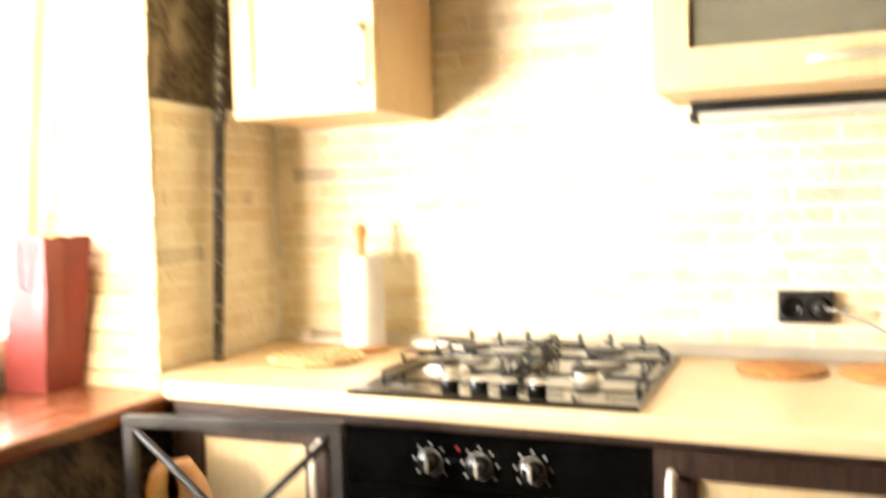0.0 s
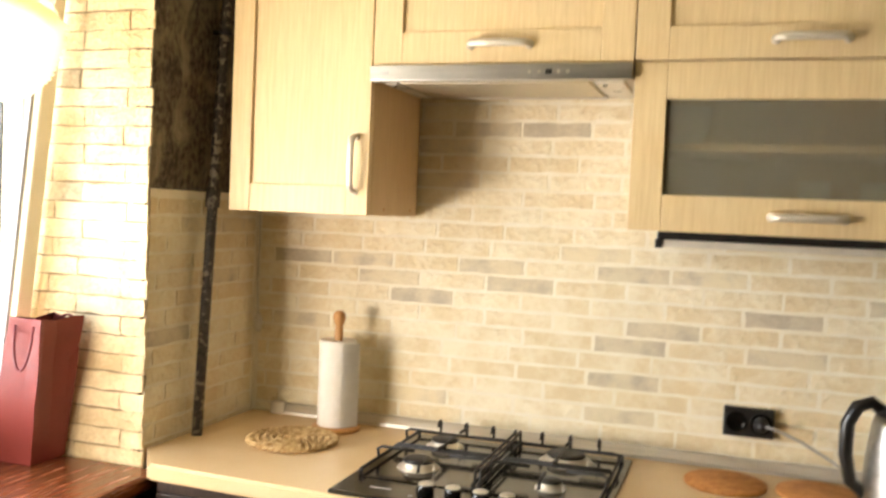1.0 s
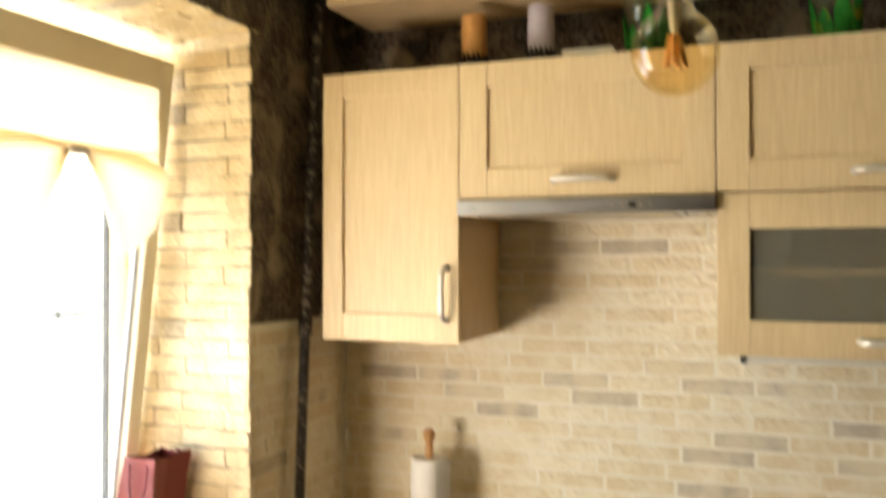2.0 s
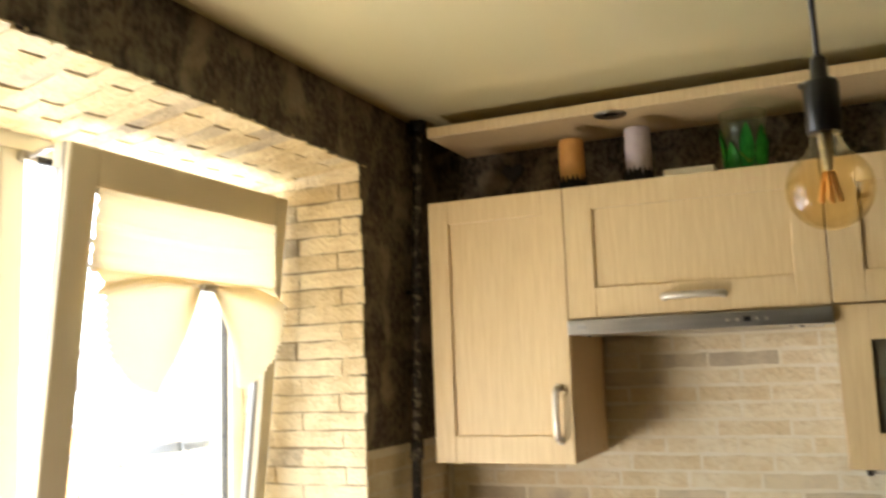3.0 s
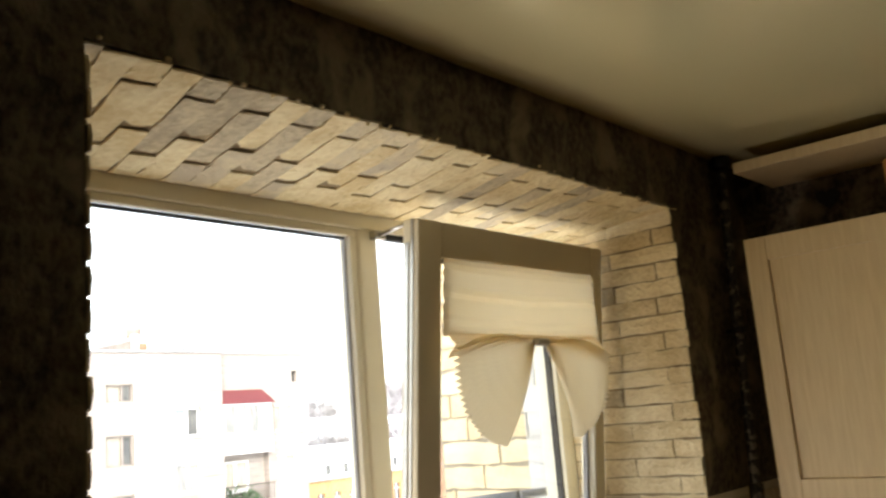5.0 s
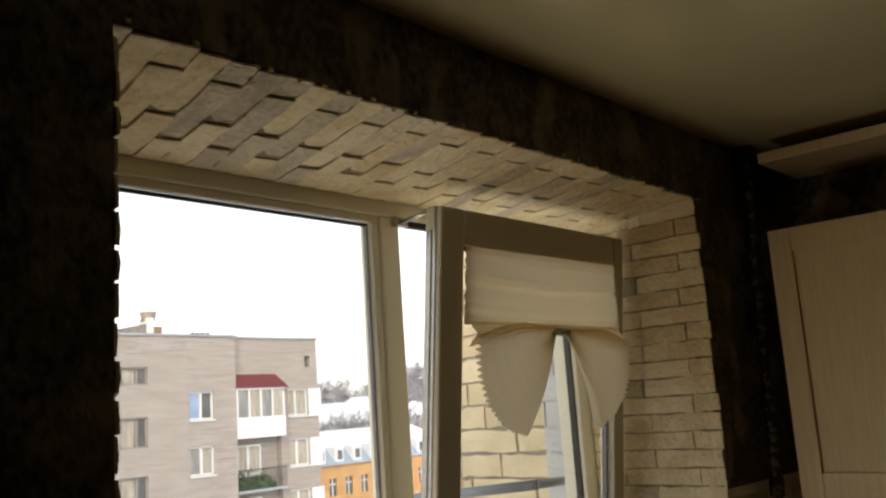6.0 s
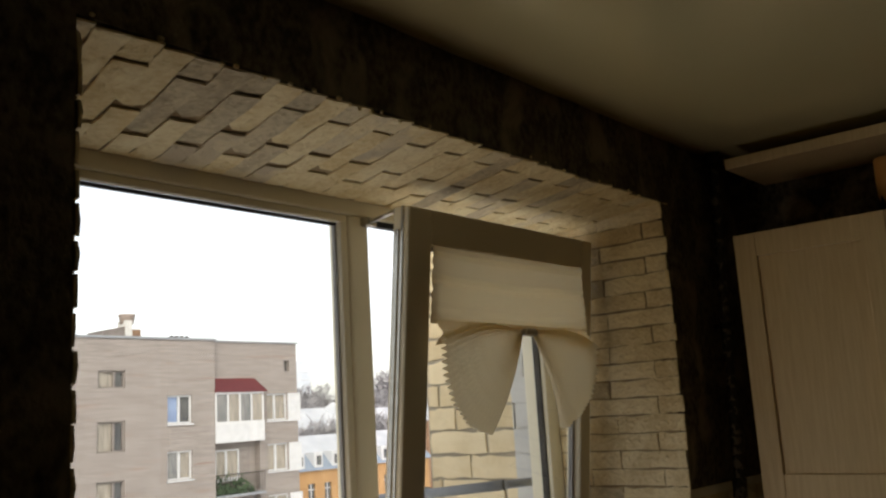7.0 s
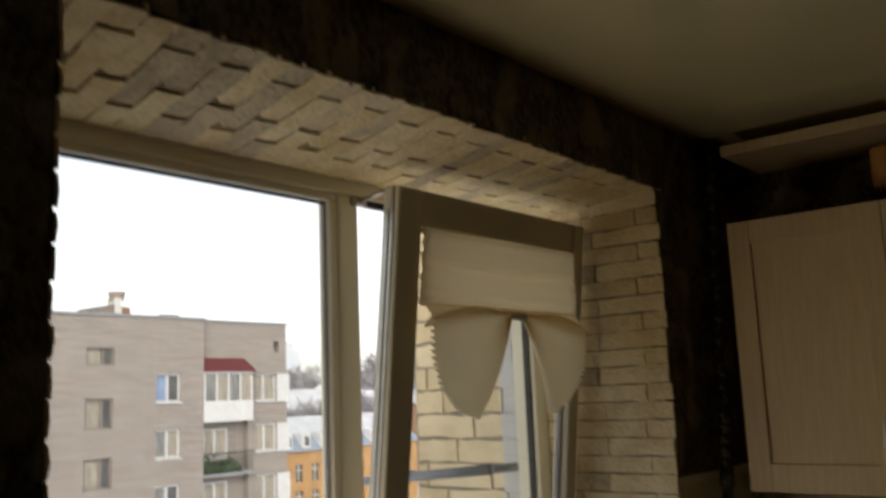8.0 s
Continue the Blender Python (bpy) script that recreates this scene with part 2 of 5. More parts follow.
FLOOR_M = surf("brown_floor", (0.10, 0.05, 0.028), (0.17, 0.09, 0.05), 4, 0.4, 0.1, 40, stretch=(1, 8, 1))
ROOM_WALL = surf("warm_room_wall", (0.15, 0.095, 0.045), (0.19, 0.125, 0.06), 3, 0.85, 0.3, 50)
GLASS = glass_mat("clear_glass", (0.98, 1.0, 0.98))
AMBER = thin_glass("amber_glass", (0.98, 0.88, 0.64))
VASE = thin_glass("vase_glass", (0.90, 0.97, 0.90))
FROST = glass_mat("frosted_glass", (0.52, 0.50, 0.38), 0.16, through=0.80)


# ---- mesh helpers ----
def box(bm, x0, x1, y0, y1, z0, z1, bevel=0.0):
    vs = [bm.verts.new((x, y, z)) for x in (x0, x1) for y in (y0, y1) for z in (z0, z1)]
    faces = [bm.faces.new([vs[i] for i in q]) for q in ((0, 1, 3, 2), (4, 6, 7, 5), (0, 4, 5, 1), (2, 3, 7, 6), (0, 2, 6, 4), (1, 5, 7, 3))]
    if bevel:
        edges = list({e for f in faces for e in f.edges})
        bmesh.ops.bevel(bm, geom=edges, offset=bevel, segments=2, affect="EDGES", profile=0.5)
    return vs


def tube(bm, pts, r, seg=10, caps=True, closed=False):
    """A round bar along points; r a number or one radius a point."""
    pts = [Vector(p) for p in pts]
    rad = r if isinstance(r, (list, tuple)) else [r] * len(pts)
    rings, last = [], None
    for i, p in enumerate(pts):
        if closed:
            d = (pts[(i + 1) % len(pts)] - pts[i - 1]).normalized()
        else:
            d = (pts[min(i + 1, len(pts) - 1)] - pts[max(i - 1, 0)]).normalized()
        a = last - d * last.dot(d) if last else d.orthogonal()
        if a.length < 1e-5:
            a = d.orthogonal()
        a.normalize()
        last = a
        c = d.cross(a)
        rings.append([bm.verts.new(p + rad[i] * (a * math.cos(k * math.tau / seg) + c * math.sin(k * math.tau / seg))) for k in range(seg)])
    span = len(rings) if closed else len(rings) - 1
    for i in range(span):
        j = (i + 1) % len(rings)
        for k in range(seg):
            f = bm.faces.new((rings[i][k], rings[i][(k + 1) % seg], rings[j][(k + 1) % seg], rings[j][k]))
            f.smooth = True
    if caps and not closed:
        bm.faces.new(rings[0][::-1])
        bm.faces.new(rings[-1])


def lathe(bm, c, prof, seg=28, axis="z"):
    """A turned solid round c from (radius, height) pairs."""
    rings = []
    for r, h in prof:
        ring = []
        for k in range(seg):
            a = k * math.tau / seg
            u, v = r * math.cos(a), r * math.sin(a)
            off = {"z": (u, v, h), "y": (u, h, v), "x": (h, u, v)}[axis]
            ring.append(bm.verts.new(Vector(c) + Vector(off)))
        rings.append(ring)
    for i in range(len(rings) - 1):
        for k in range(seg):
            f = bm.faces.new((rings[i][k], rings[i][(k + 1) % seg], rings[i + 1][(k + 1) % seg], rings[i + 1][k]))
            f.smooth = True
    if prof[0][0] > 1e-4:
        bm.faces.new(rings[0][::-1])
    if prof[-1][0] > 1e-4:
        bm.faces.new(rings[-1])


def holed(bm, us, vs, holes, put):
    """A slab on the grid us x vs, without the cells in holes; put(u, v, side) gives a corner's place, side 0 or 1."""
    us, vs = sorted(set(us)), sorted(set(vs))
    memo = {}

    def corner(u, v, s):
        if (u, v, s) not in memo:
            memo[u, v, s] = bm.verts.new(put(u, v, s))
        return memo[u, v, s]

    def solid(i, j):
        if not (0 <= i < len(us) - 1 and 0 <= j < len(vs) - 1):
            return False
        u, v = (us[i] + us[i + 1]) / 2, (vs[j] + vs[j + 1]) / 2
        return not any(a < u < b and c < v < d for a, b, c, d in holes)

    for i in range(len(us) - 1):
        for j in range(len(vs) - 1):
            if not solid(i, j):
                continue
            a, b, c, d = us[i], us[i + 1], vs[j], vs[j + 1]
            bm.faces.new([corner(*p, 0) for p in ((a, c), (b, c), (b, d), (a, d))])
            bm.faces.new([corner(*p, 1) for p in ((a, d), (b, d), (b, c), (a, c))])
            for di, dj, p, q in ((-1, 0, (a, c), (a, d)), (1, 0, (b, d), (b, c)), (0, -1, (b, c), (a, c)), (0, 1, (a, d), (b, d))):
                if not solid(i + di, j + dj):
                    bm.faces.new((corner(*p, 0), corner(*q, 0), corner(*q, 1), corner(*p, 1)))


def mesh_of(bm, name, material):
    bmesh.ops.recalc_face_normals(bm, faces=bm.faces)
    me = bpy.data.meshes.new(name)
    bm.to_mesh(me)
    bm.free()
    me.materials.append(material)
    return me


def part(name, bm, material, parent=None, label=""):
    """Links a bmesh in world places as one mesh, under a thing or a part."""
    ob = new(name, mesh_of(bm, name, material))
    if parent:
        ob.parent = parent
        if parent.type == "EMPTY":
            ob.matrix_parent_inverse = Matrix.Translation(-parent.location)
    return tagged(ob, label)


def thing(name, base, label, category, group=""):
    ob = new(name)
    ob.empty_display_size = 0.1
    ob.location = base
    return tagged(ob, label, category, group)


def solid(name, bm, material, label, category="", kind="", group=""):
    return tagged(part(name, bm, material), label, category, group, kind)


def boxed(*dims, bevel=0.0):
    bm = bmesh.new()
    box(bm, *dims, bevel)
    return bm


# ---- the room ----
CEIL_Z, SOFFIT, SILL_Z, TOP_Z = 2.446, 2.270, 0.885, 0.922
WIN_Y0, WIN_Y1 = -2.082, -0.499
SLOPE = 4.8
ROOM_X, ROOM_Y = 3.6, -4.2


def rise(y):
    """The beam's lower edge climbs a little away from the kitchen wall."""
    return 0.0095 * min(1.6, max(0.0, WIN_Y1 - y))


floor = solid("floor", boxed(-0.6, ROOM_X + 0.1, ROOM_Y - 0.1, 0.12, -0.12, 0.0), FLOOR_M, "brown wooden floor of a small kitchen", "floor", "structure")
ceiling = solid("ceiling", boxed(-0.02, ROOM_X + 0.1, ROOM_Y - 0.1, 0.02, CEIL_Z, CEIL_Z + 0.12), CEIL, "cream satin stretch ceiling with soft reflections", "ceiling", "structure")

# back wall: mortar bed below, charcoal plaster above the cabinets
wall_north = solid("wall_north", boxed(-0.55, ROOM_X + 0.1, 0.008, 0.16, -0.1, 2.17), MORTAR, "kitchen wall clad with cream brick slips", "wall", "structure")
bm = bmesh.new()
box(bm, -0.55, ROOM_X + 0.1, 0.0, 0.16, 2.172, CEIL_Z + 0.1)
part("upper_plaster", bm, PLASTER, wall_north, "charcoal distressed plaster")

# window wall: charcoal plaster with an uneven face, the opening cut through
bm = bmesh.new()
us = [ROOM_Y - 0.1, WIN_Y0, WIN_Y1, 0.0] + [ROOM_Y + i * 0.06 for i in range(1, 70)]
vs = [-0.1, SILL_Z - 0.04, SOFFIT, 2.47, 1.54] + [0.05 + i * 0.06 for i in range(40)]
us = [u for u in us if u in (WIN_Y0, WIN_Y1, 0.0) or min(abs(u - WIN_Y0), abs(u - WIN_Y1), abs(u)) > 0.02 and u < 0.0]
vs = [v for v in vs if v in (SOFFIT, SILL_Z - 0.04, 1.54) or min(abs(v - SOFFIT), abs(v - SILL_Z + 0.04), abs(v - 1.54)) > 0.02]


def wall_face(u, v, s):
    if s == 1:
        return (-0.375, u, v)
    wob = 0.005 * noise.noise((u * 5, v * 5, 3.1)) + 0.003 * noise.noise((u * 17, v * 17, 8.2))
    if v < 1.541 and u > WIN_Y1 - 0.01:
        wob = -0.004
    return (wob, u, v + rise(u) if v == SOFFIT else v)


holed(bm, us, vs, [(WIN_Y0, WIN_Y1, SILL_Z - 0.04, SOFFIT), (WIN_Y1, 0.0, SILL_Z - 0.04, 1.54)], wall_face)
wall_west = solid("wall_west", bm, PLASTER, "charcoal distressed plaster wall round the window", "wall", "structure")
part("brick_bed", boxed(-0.375, -0.006, WIN_Y1 + 0.012, 0.008, SILL_Z - 0.04, 1.54), MORTAR, wall_west)
# linings that carry the slips of the reveal
bm = bmesh.new()
holed(bm, [-0.372 + 0.0905 * i for i in range(5)], [WIN_Y0 + (WIN_Y1 - WIN_Y0) * i / 12 for i in range(13)], [],
      lambda u, v, side: (u, v, SOFFIT - 0.002 + 0.016 * side + u * math.tan(radians(SLOPE)) + rise(v) * (1 + u / 0.37)))
part("soffit_bed", bm, JOINT_DARK, wall_west)
part("jamb_bed", boxed(-0.37, -0.012, WIN_Y1 - 0.004, WIN_Y1 + 0.01, SILL_Z - 0.04, SOFFIT), JOINT_DARK, wall_west)
part("jamb_bed", boxed(-0.37, -0.012, WIN_Y0 - 0.01, WIN_Y0 + 0.009, SILL_Z - 0.04, SOFFIT), JOINT_DARK, wall_west)
# plaster crumbs along the beam's lower edge
rng = random.Random(11)
bm = bmesh.new()
y = WIN_Y0 + 0.02
while y < WIN_Y1 - 0.03:
    s = rng.uniform(0.002, 0.0055)
    bmesh.ops.create_icosphere(bm, subdivisions=1, radius=s, matrix=Matrix.Translation((0.001 + rng.uniform(-0.003, 0.004), y, SOFFIT + rise(y) + rng.uniform(-0.010, 0.006))) @ Matrix.Diagonal((1, rng.uniform(0.8, 1.8), 1, 1)))
    y += rng.choice((0.024, 0.05, 0.052, 0.055, 0.1))
part("mortar_crumb", bm, BRICK_SOFFIT, wall_west, "crumbs of mortar along the arris")["kind"] = "stuff"

wall_east = solid("wall_east", boxed(ROOM_X, ROOM_X + 0.12, ROOM_Y - 0.1, 0.12, -0.1, 2.5), ROOM_WALL, "plain warm-toned wall", "wall", "structure")
wall_south = solid("wall_south", boxed(-0.4, ROOM_X + 0.1, ROOM_Y - 0.12, ROOM_Y, -0.1, 2.5), ROOM_WALL, "plain warm-toned wall", "wall", "structure")
solid("wall_outer", boxed(-0.60, -0.56, 0.16, 8.0, -14, 8), MORTAR, "outer face of the house wall", "wall", "structure")

# window sill board
bm = bmesh.new()
box(bm, -0.43, 0.065, -2.16, -0.512, SILL_Z - 0.038, SILL_Z, 0.008)
sill = solid("window_sill", bm, SILL, "polished red-brown wooden window sill board", "window sill", "structure")

# ---- window ----
XF, XB = -0.37, -0.44
window = tagged(part("window_1", boxed(XB, XF, WIN_Y0 + 0.004, WIN_Y1 - 0.004, 2.203, SOFFIT + 0.03, bevel=0.004), PVC), "white plastic window, one sash tilted open", "window", "", "structure")
part("frame_bottom", boxed(XB, XF + 0.002, WIN_Y0 + 0.004, WIN_Y1 - 0.004, SILL_Z + 0.0005, 0.955, bevel=0.004), PVC, window)
part("frame_post", boxed(XB, XF, WIN_Y0 - 0.06, -1.985, 0.955, 2.203, bevel=0.004), PVC, window)
part("frame_post", boxed(XB, XF, -0.556, WIN_Y1 + 0.06, 0.955, 2.203, bevel=0.004), PVC, window)
part("mullion", boxed(XB, XF, -1.267, -1.207, 0.955, 2.203, bevel=0.006), PVC, window)
# glazing beads and gaskets of the fixed light
for a, b, c, d in ((-1.985, -1.267, 2.186, 2.203), (-1.985, -1.267, 0.955, 0.985), (-1.985, -1.965, 0.985, 2.186), (-1.286, -1.267, 0.985, 2.186)):
    part("glazing_bead", boxed(XF - 0.022, XF - 0.006, a, b, c, d, bevel=0.003), PVC, window)
for a, b, c, d in ((-1.965, -1.286, 2.180, 2.186), (-1.965, -1.286, 0.985, 0.992), (-1.965, -1.959, 0.992, 2.180), (-1.291, -1.286, 0.992, 2.180)):
    part("gasket", boxed(XF - 0.032, XF - 0.020, a, b, c, d), GASKET if b - a > 0.1 else LABEL_GREY, window)
pane = part("pane", boxed(XF - 0.034, XF - 0.028, -1.972, -1.278, 0.975, 2.192), GLASS, window)
pane.visible_shadow = False
for a, b, c, d in ((-1.207, -0.556, 2.190, 2.203), (-1.207, -1.201, 0.955, 2.190), (-0.562, -0.556, 0.955, 2.190)):
    part("gasket", boxed(XF - 0.030, XF - 0.012, a, b, c, d), GASKET, window)

# tilted sash: built upright in its own axes, then leant into the room about its lower edge
SASH = pose(-0.335, 0, 0.928, 0, 6.3, 0)
SY0, SY1, SH = -1.258, -0.534, 1.271


def leant(bm):
    bmesh.ops.transform(bm, matrix=SASH, verts=bm.verts)
    return bm


sash = part("sash", leant(boxed(-0.046, 0.0, SY0, SY0 + 0.075, 0.0, SH, bevel=0.005)), PVC, window, "tilted sash of white plastic")
part("stile", leant(boxed(-0.046, 0.0, SY1 - 0.048, SY1, 0.0, SH, bevel=0.005)), PVC, sash)
part("top_rail", leant(boxed(-0.046, -0.001, SY0 + 0.075, SY1 - 0.048, SH - 0.078, SH, bevel=0.004)), PVC, sash)
part("bottom_rail", leant(boxed(-0.046, -0.001, SY0 + 0.075, SY1 - 0.048, 0.0, 0.078, bevel=0.004)), PVC, sash)
for a, b, c, d in ((SY0 + 0.075, SY1 - 0.048, SH - 0.086, SH - 0.078), (SY0 + 0.075, SY1 - 0.048, 0.078, 0.086), (SY0 + 0.075, SY0 + 0.083, 0.086, SH - 0.086), (SY1 - 0.056, SY1 - 0.048, 0.086, SH - 0.086)):
    part("gasket", leant(boxed(-0.034, -0.020, a, b, c, d)), LABEL_GREY, sash)
sash_pane = part("pane", leant(boxed(-0.038, -0.032, SY0 + 0.07, SY1 - 0.044, 0.074, SH - 0.074)), GLASS, sash)
sash_pane.visible_shadow = False
bm = bmesh.new()
box(bm, -0.036, -0.026, SY0 - 0.004, SY0, 0.12, SH - 0.05)
box(bm, -0.020, -0.014, SY0 - 0.003, SY0, 0.0, SH)
part("lock_strip", leant(bm), STEEL, sash, "steel espagnolette strip")
bm = bmesh.new()
tube(bm, [(XF + 0.01, -1.215, 2.190), (-0.24, -1.255, 2.186)], 0.005)
box(bm, XF, XF + 0.02, -1.232, -1.198, 2.180, 2.200, 0.003)
part("tilt_stay", bm, STEEL, sash, "metal tilt stay")

# ---- pleated blind on the sash ----
blind = thing("pleated_blind", (-0.16, -0.88, 2.12), "cream pleated paper blind gathered like a bow on the sash", "blind")
bm = bmesh.new()
PL = 7
rows = []
for i in range(PL * 2 + 1):
    f = i / (PL * 2)
    w = 0.5 * noise.noise((f * 5, 0.3, 1.0)) * 0.016
    zz = (SH - 0.077) - 0.166 * f
    dx = 0.006 + (0.0020 if i % 2 else 0.0) + 0.004 * noise.noise((f * 8, 1.7, 5.0))
    row = []
    for k in range(13):
        g = k / 12
        y = SY0 + 0.070 + (SY1 - SY0 - 0.132) * g
        side = abs(2 * g - 1)
        y += (2 * g - 1) * (0.010 * f + (0.004 if i % 2 else -0.002) + w)
        sag = -0.012 * math.sin(f * math.pi) * (1 - side) + 0.004 * noise.noise((y * 6, zz * 9, 2))
        row.append(bm.verts.new((dx + 0.008 * f, y, zz + sag)))
    rows.append(row)
for a, b in zip(rows, rows[1:]):
    for k in range(12):
        bm.faces.new((a[k], a[k + 1], b[k + 1], b[k]))
bmesh.ops.solidify(bm, geom=bm.faces, thickness=0.0015)
part("upper_pleat", leant(bm), BLIND, blind)


def fan(side):
    """One wing: pleats that spread from the tie, long at the middle edge and turned up at the outer edge."""
    bm = bmesh.new()
    tie = Vector((0.028, -0.866, SH - 0.254))
    n_p = 42
    lines = []
    for i in range(n_p + 1):
        f = i / n_p
        ang = radians(29 + 62 * f) if side < 0 else radians(27 + 62 * f)
        length = (0.262 + 0.016 * math.sin(f * math.pi) + 0.026 * f) * (1.0 if side < 0 else 0.97)
        length += 0.006 * noise.noise((f * 9, side, 4.0))
        line = []
        for k in range(9):
            g = k / 8
            droop = 0.018 * g * g * f
            zig = (0.0062 if i % 2 else -0.0062) * (0.25 + g)
            yy = tie.y + side * (0.022 + length * g * math.sin(ang)) + (0.002 if i % 2 else -0.002)
            zz = tie.z - length * g * math.cos(ang) - droop + 0.020 * math.sin(g * math.pi) * f
            line.append(bm.verts.new((tie.x + zig + 0.020 * math.sin(g * math.pi * 0.8) * (1 - 0.4 * f), yy, zz)))
        lines.append(line)
    for a, b in zip(lines, lines[1:]):
        for k in range(8):
            bm.faces.new((a[k], a[k + 1], b[k + 1], b[k]))
    return leant(bm)


part("fan_wing", fan(-1), WING, blind, "fanned pleats hanging from the clip")
part("fan_wing", fan(1), WING, blind, "fanned pleats hanging from the clip")
# folded paper that leads from the stack into the clip
bm = bmesh.new()
rows = []
for i in range(17):
    f = i / 16
    row = []
    for k in range(17):
        g = k / 16
        s = 2 * g - 1
        yy = SY0 + 0.078 - 0.008 * math.sin(f * math.pi * 2) ** 2 + (SY1 - SY0 - 0.138) * g
        zz = SH - 0.236 - f * (0.014 + 0.040 * abs(s) ** 1.2)
        row.append(bm.verts.new((0.012 + 0.022 * math.sin(f * math.pi) + (0.002 if i % 2 else 0), yy, zz)))
    rows.append(row)
for a, b in zip(rows, rows[1:]):
    for k in range(16):
        bm.faces.new((a[k], a[k + 1], b[k + 1], b[k]))
bmesh.ops.solidify(bm, geom=bm.faces, thickness=0.0015)
part("pleat_lip", leant(bm), BLIND, blind)
bm = bmesh.new()
box(bm, 0.020, 0.044, -0.892, -0.842, SH - 0.262, SH - 0.244, 0.007)
part("clip", leant(bm), WHITE_PL, blind, "plastic clip")


# ---- wall cabinets ----
def bow_handle(parent, a, b, out=Vector((0, -1, 0)), r=0.0052):
    """A flat bow handle from a to b that stands off the door."""
    a, b = Vector(a), Vector(b)
    d = (b - a).normalized()
    bm = bmesh.new()
    pts = [a, a + out * 0.016, a + out * 0.026 + d * 0.006, a + out * 0.030 + d * 0.022, (a + b) / 2 + out * 0.033, b + out * 0.030 - d * 0.022, b + out * 0.026 - d * 0.006, b + out * 0.016, b]
    tube(bm, pts, [r * 0.9, r * 0.9, r, r, r, r, r, r * 0.9, r * 0.9], 10)
    side = d.cross(out)
    for v in bm.verts:
        c = a + d * (v.co - a).dot(d)
        v.co += side * (v.co - c).dot(side) * 0.6
    for end in (a, b):
        lathe(bm, end, [(0.010, 0.0), (0.010, -0.002), (0.007, -0.004)], 14, "y")
    return part("handle", bm, CHROME, parent, "satin metal bow handle")


def shaker(parent, x0, x1, z0, z1, stile, low, high, y=-0.343, frame_m=OAK, panel_m=OAK, name="door", panel_name="panel", stile_r=None):
    """A framed door with a recessed field."""
    sr = stile_r or stile
    door = part(name, boxed(x0, x0 + stile, y, y + 0.02, z0, z1, bevel=0.0018), frame_m, parent)
    part("stile", boxed(x1 - sr, x1, y, y + 0.02, z0, z1, bevel=0.0018), frame_m, door)
    part("rail", boxed(x0 + stile, x1 - sr, y + 0.0006, y + 0.02, z1 - high, z1, bevel=0.0014), frame_m, door)
    part("rail", boxed(x0 + stile, x1 - sr, y + 0.0006, y + 0.02, z0, z0 + low, bevel=0.0014), frame_m, door)
    bm = bmesh.new()
    box(bm, x0 + stile - 0.004, x1 - sr + 0.004, y + 0.009, y + 0.015, z0 + low - 0.004, z1 - high + 0.004)
    field = part(panel_name, bm, panel_m, door)
    field.visible_shadow = panel_m is not FROST
    return door


BACK = -0.008
cab_l = thing("wall_cabinet", (0.30, -0.16, 1.495), "tall bleached-oak wall cabinet with one framed door", "cabinet")
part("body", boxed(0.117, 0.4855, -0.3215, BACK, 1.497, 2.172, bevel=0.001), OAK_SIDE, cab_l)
d = shaker(cab_l, 0.116, 0.4855, 1.496, 2.174, 0.056, 0.068, 0.062)
bow_handle(d, (0.452, -0.343, 1.552), (0.452, -0.343, 1.680))
for y in (-0.24, -0.06):
    bm = bmesh.new()
    lathe(bm, (0.4856, y, 1.512), [(0.0045, 0.0), (0.0045, 0.001), (0.002, 0.0016)], 12, "x")
    part("screw_cap", bm, BEECH, cab_l)

cab_m = thing("wall_cabinet", (0.785, -0.16, 1.844), "low bleached-oak wall cabinet above the cooker hood", "cabinet")
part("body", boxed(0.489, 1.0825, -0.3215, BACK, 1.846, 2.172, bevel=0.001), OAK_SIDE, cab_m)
d = shaker(cab_m, 0.488, 1.083, 1.845, 2.174, 0.070, 0.074, 0.060)
bow_handle(d, (0.722, -0.343, 1.886), (0.856, -0.343, 1.886))

cab_r = thing("wall_cabinet", (1.44, -0.16, 1.490), "bleached-oak wall cabinet with a frosted glass lower flap", "cabinet")
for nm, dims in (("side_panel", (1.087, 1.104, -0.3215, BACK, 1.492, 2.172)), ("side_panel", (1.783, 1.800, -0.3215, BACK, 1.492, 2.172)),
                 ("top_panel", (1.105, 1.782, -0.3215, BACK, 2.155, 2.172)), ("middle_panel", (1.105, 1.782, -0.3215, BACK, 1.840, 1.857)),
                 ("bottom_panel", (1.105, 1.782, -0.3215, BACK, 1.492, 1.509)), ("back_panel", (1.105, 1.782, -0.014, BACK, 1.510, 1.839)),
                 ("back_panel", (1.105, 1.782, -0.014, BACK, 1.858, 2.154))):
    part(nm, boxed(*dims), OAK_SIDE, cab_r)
part("shelf", boxed(1.106, 1.781, -0.290, -0.016, 1.664, 1.680), OAK_SIDE, cab_r)
d = shaker(cab_r, 1.086, 1.801, 1.848, 2.174, 0.068, 0.070, 0.060)
bow_handle(d, (1.362, -0.343, 1.886), (1.496, -0.343, 1.886))
d = shaker(cab_r, 1.086, 1.801, 1.491, 1.844, 0.068, 0.077, 0.077, panel_m=FROST, panel_name="glass_panel")
bow_handle(d, (1.372, -0.343, 1.529), (1.508, -0.343, 1.529))
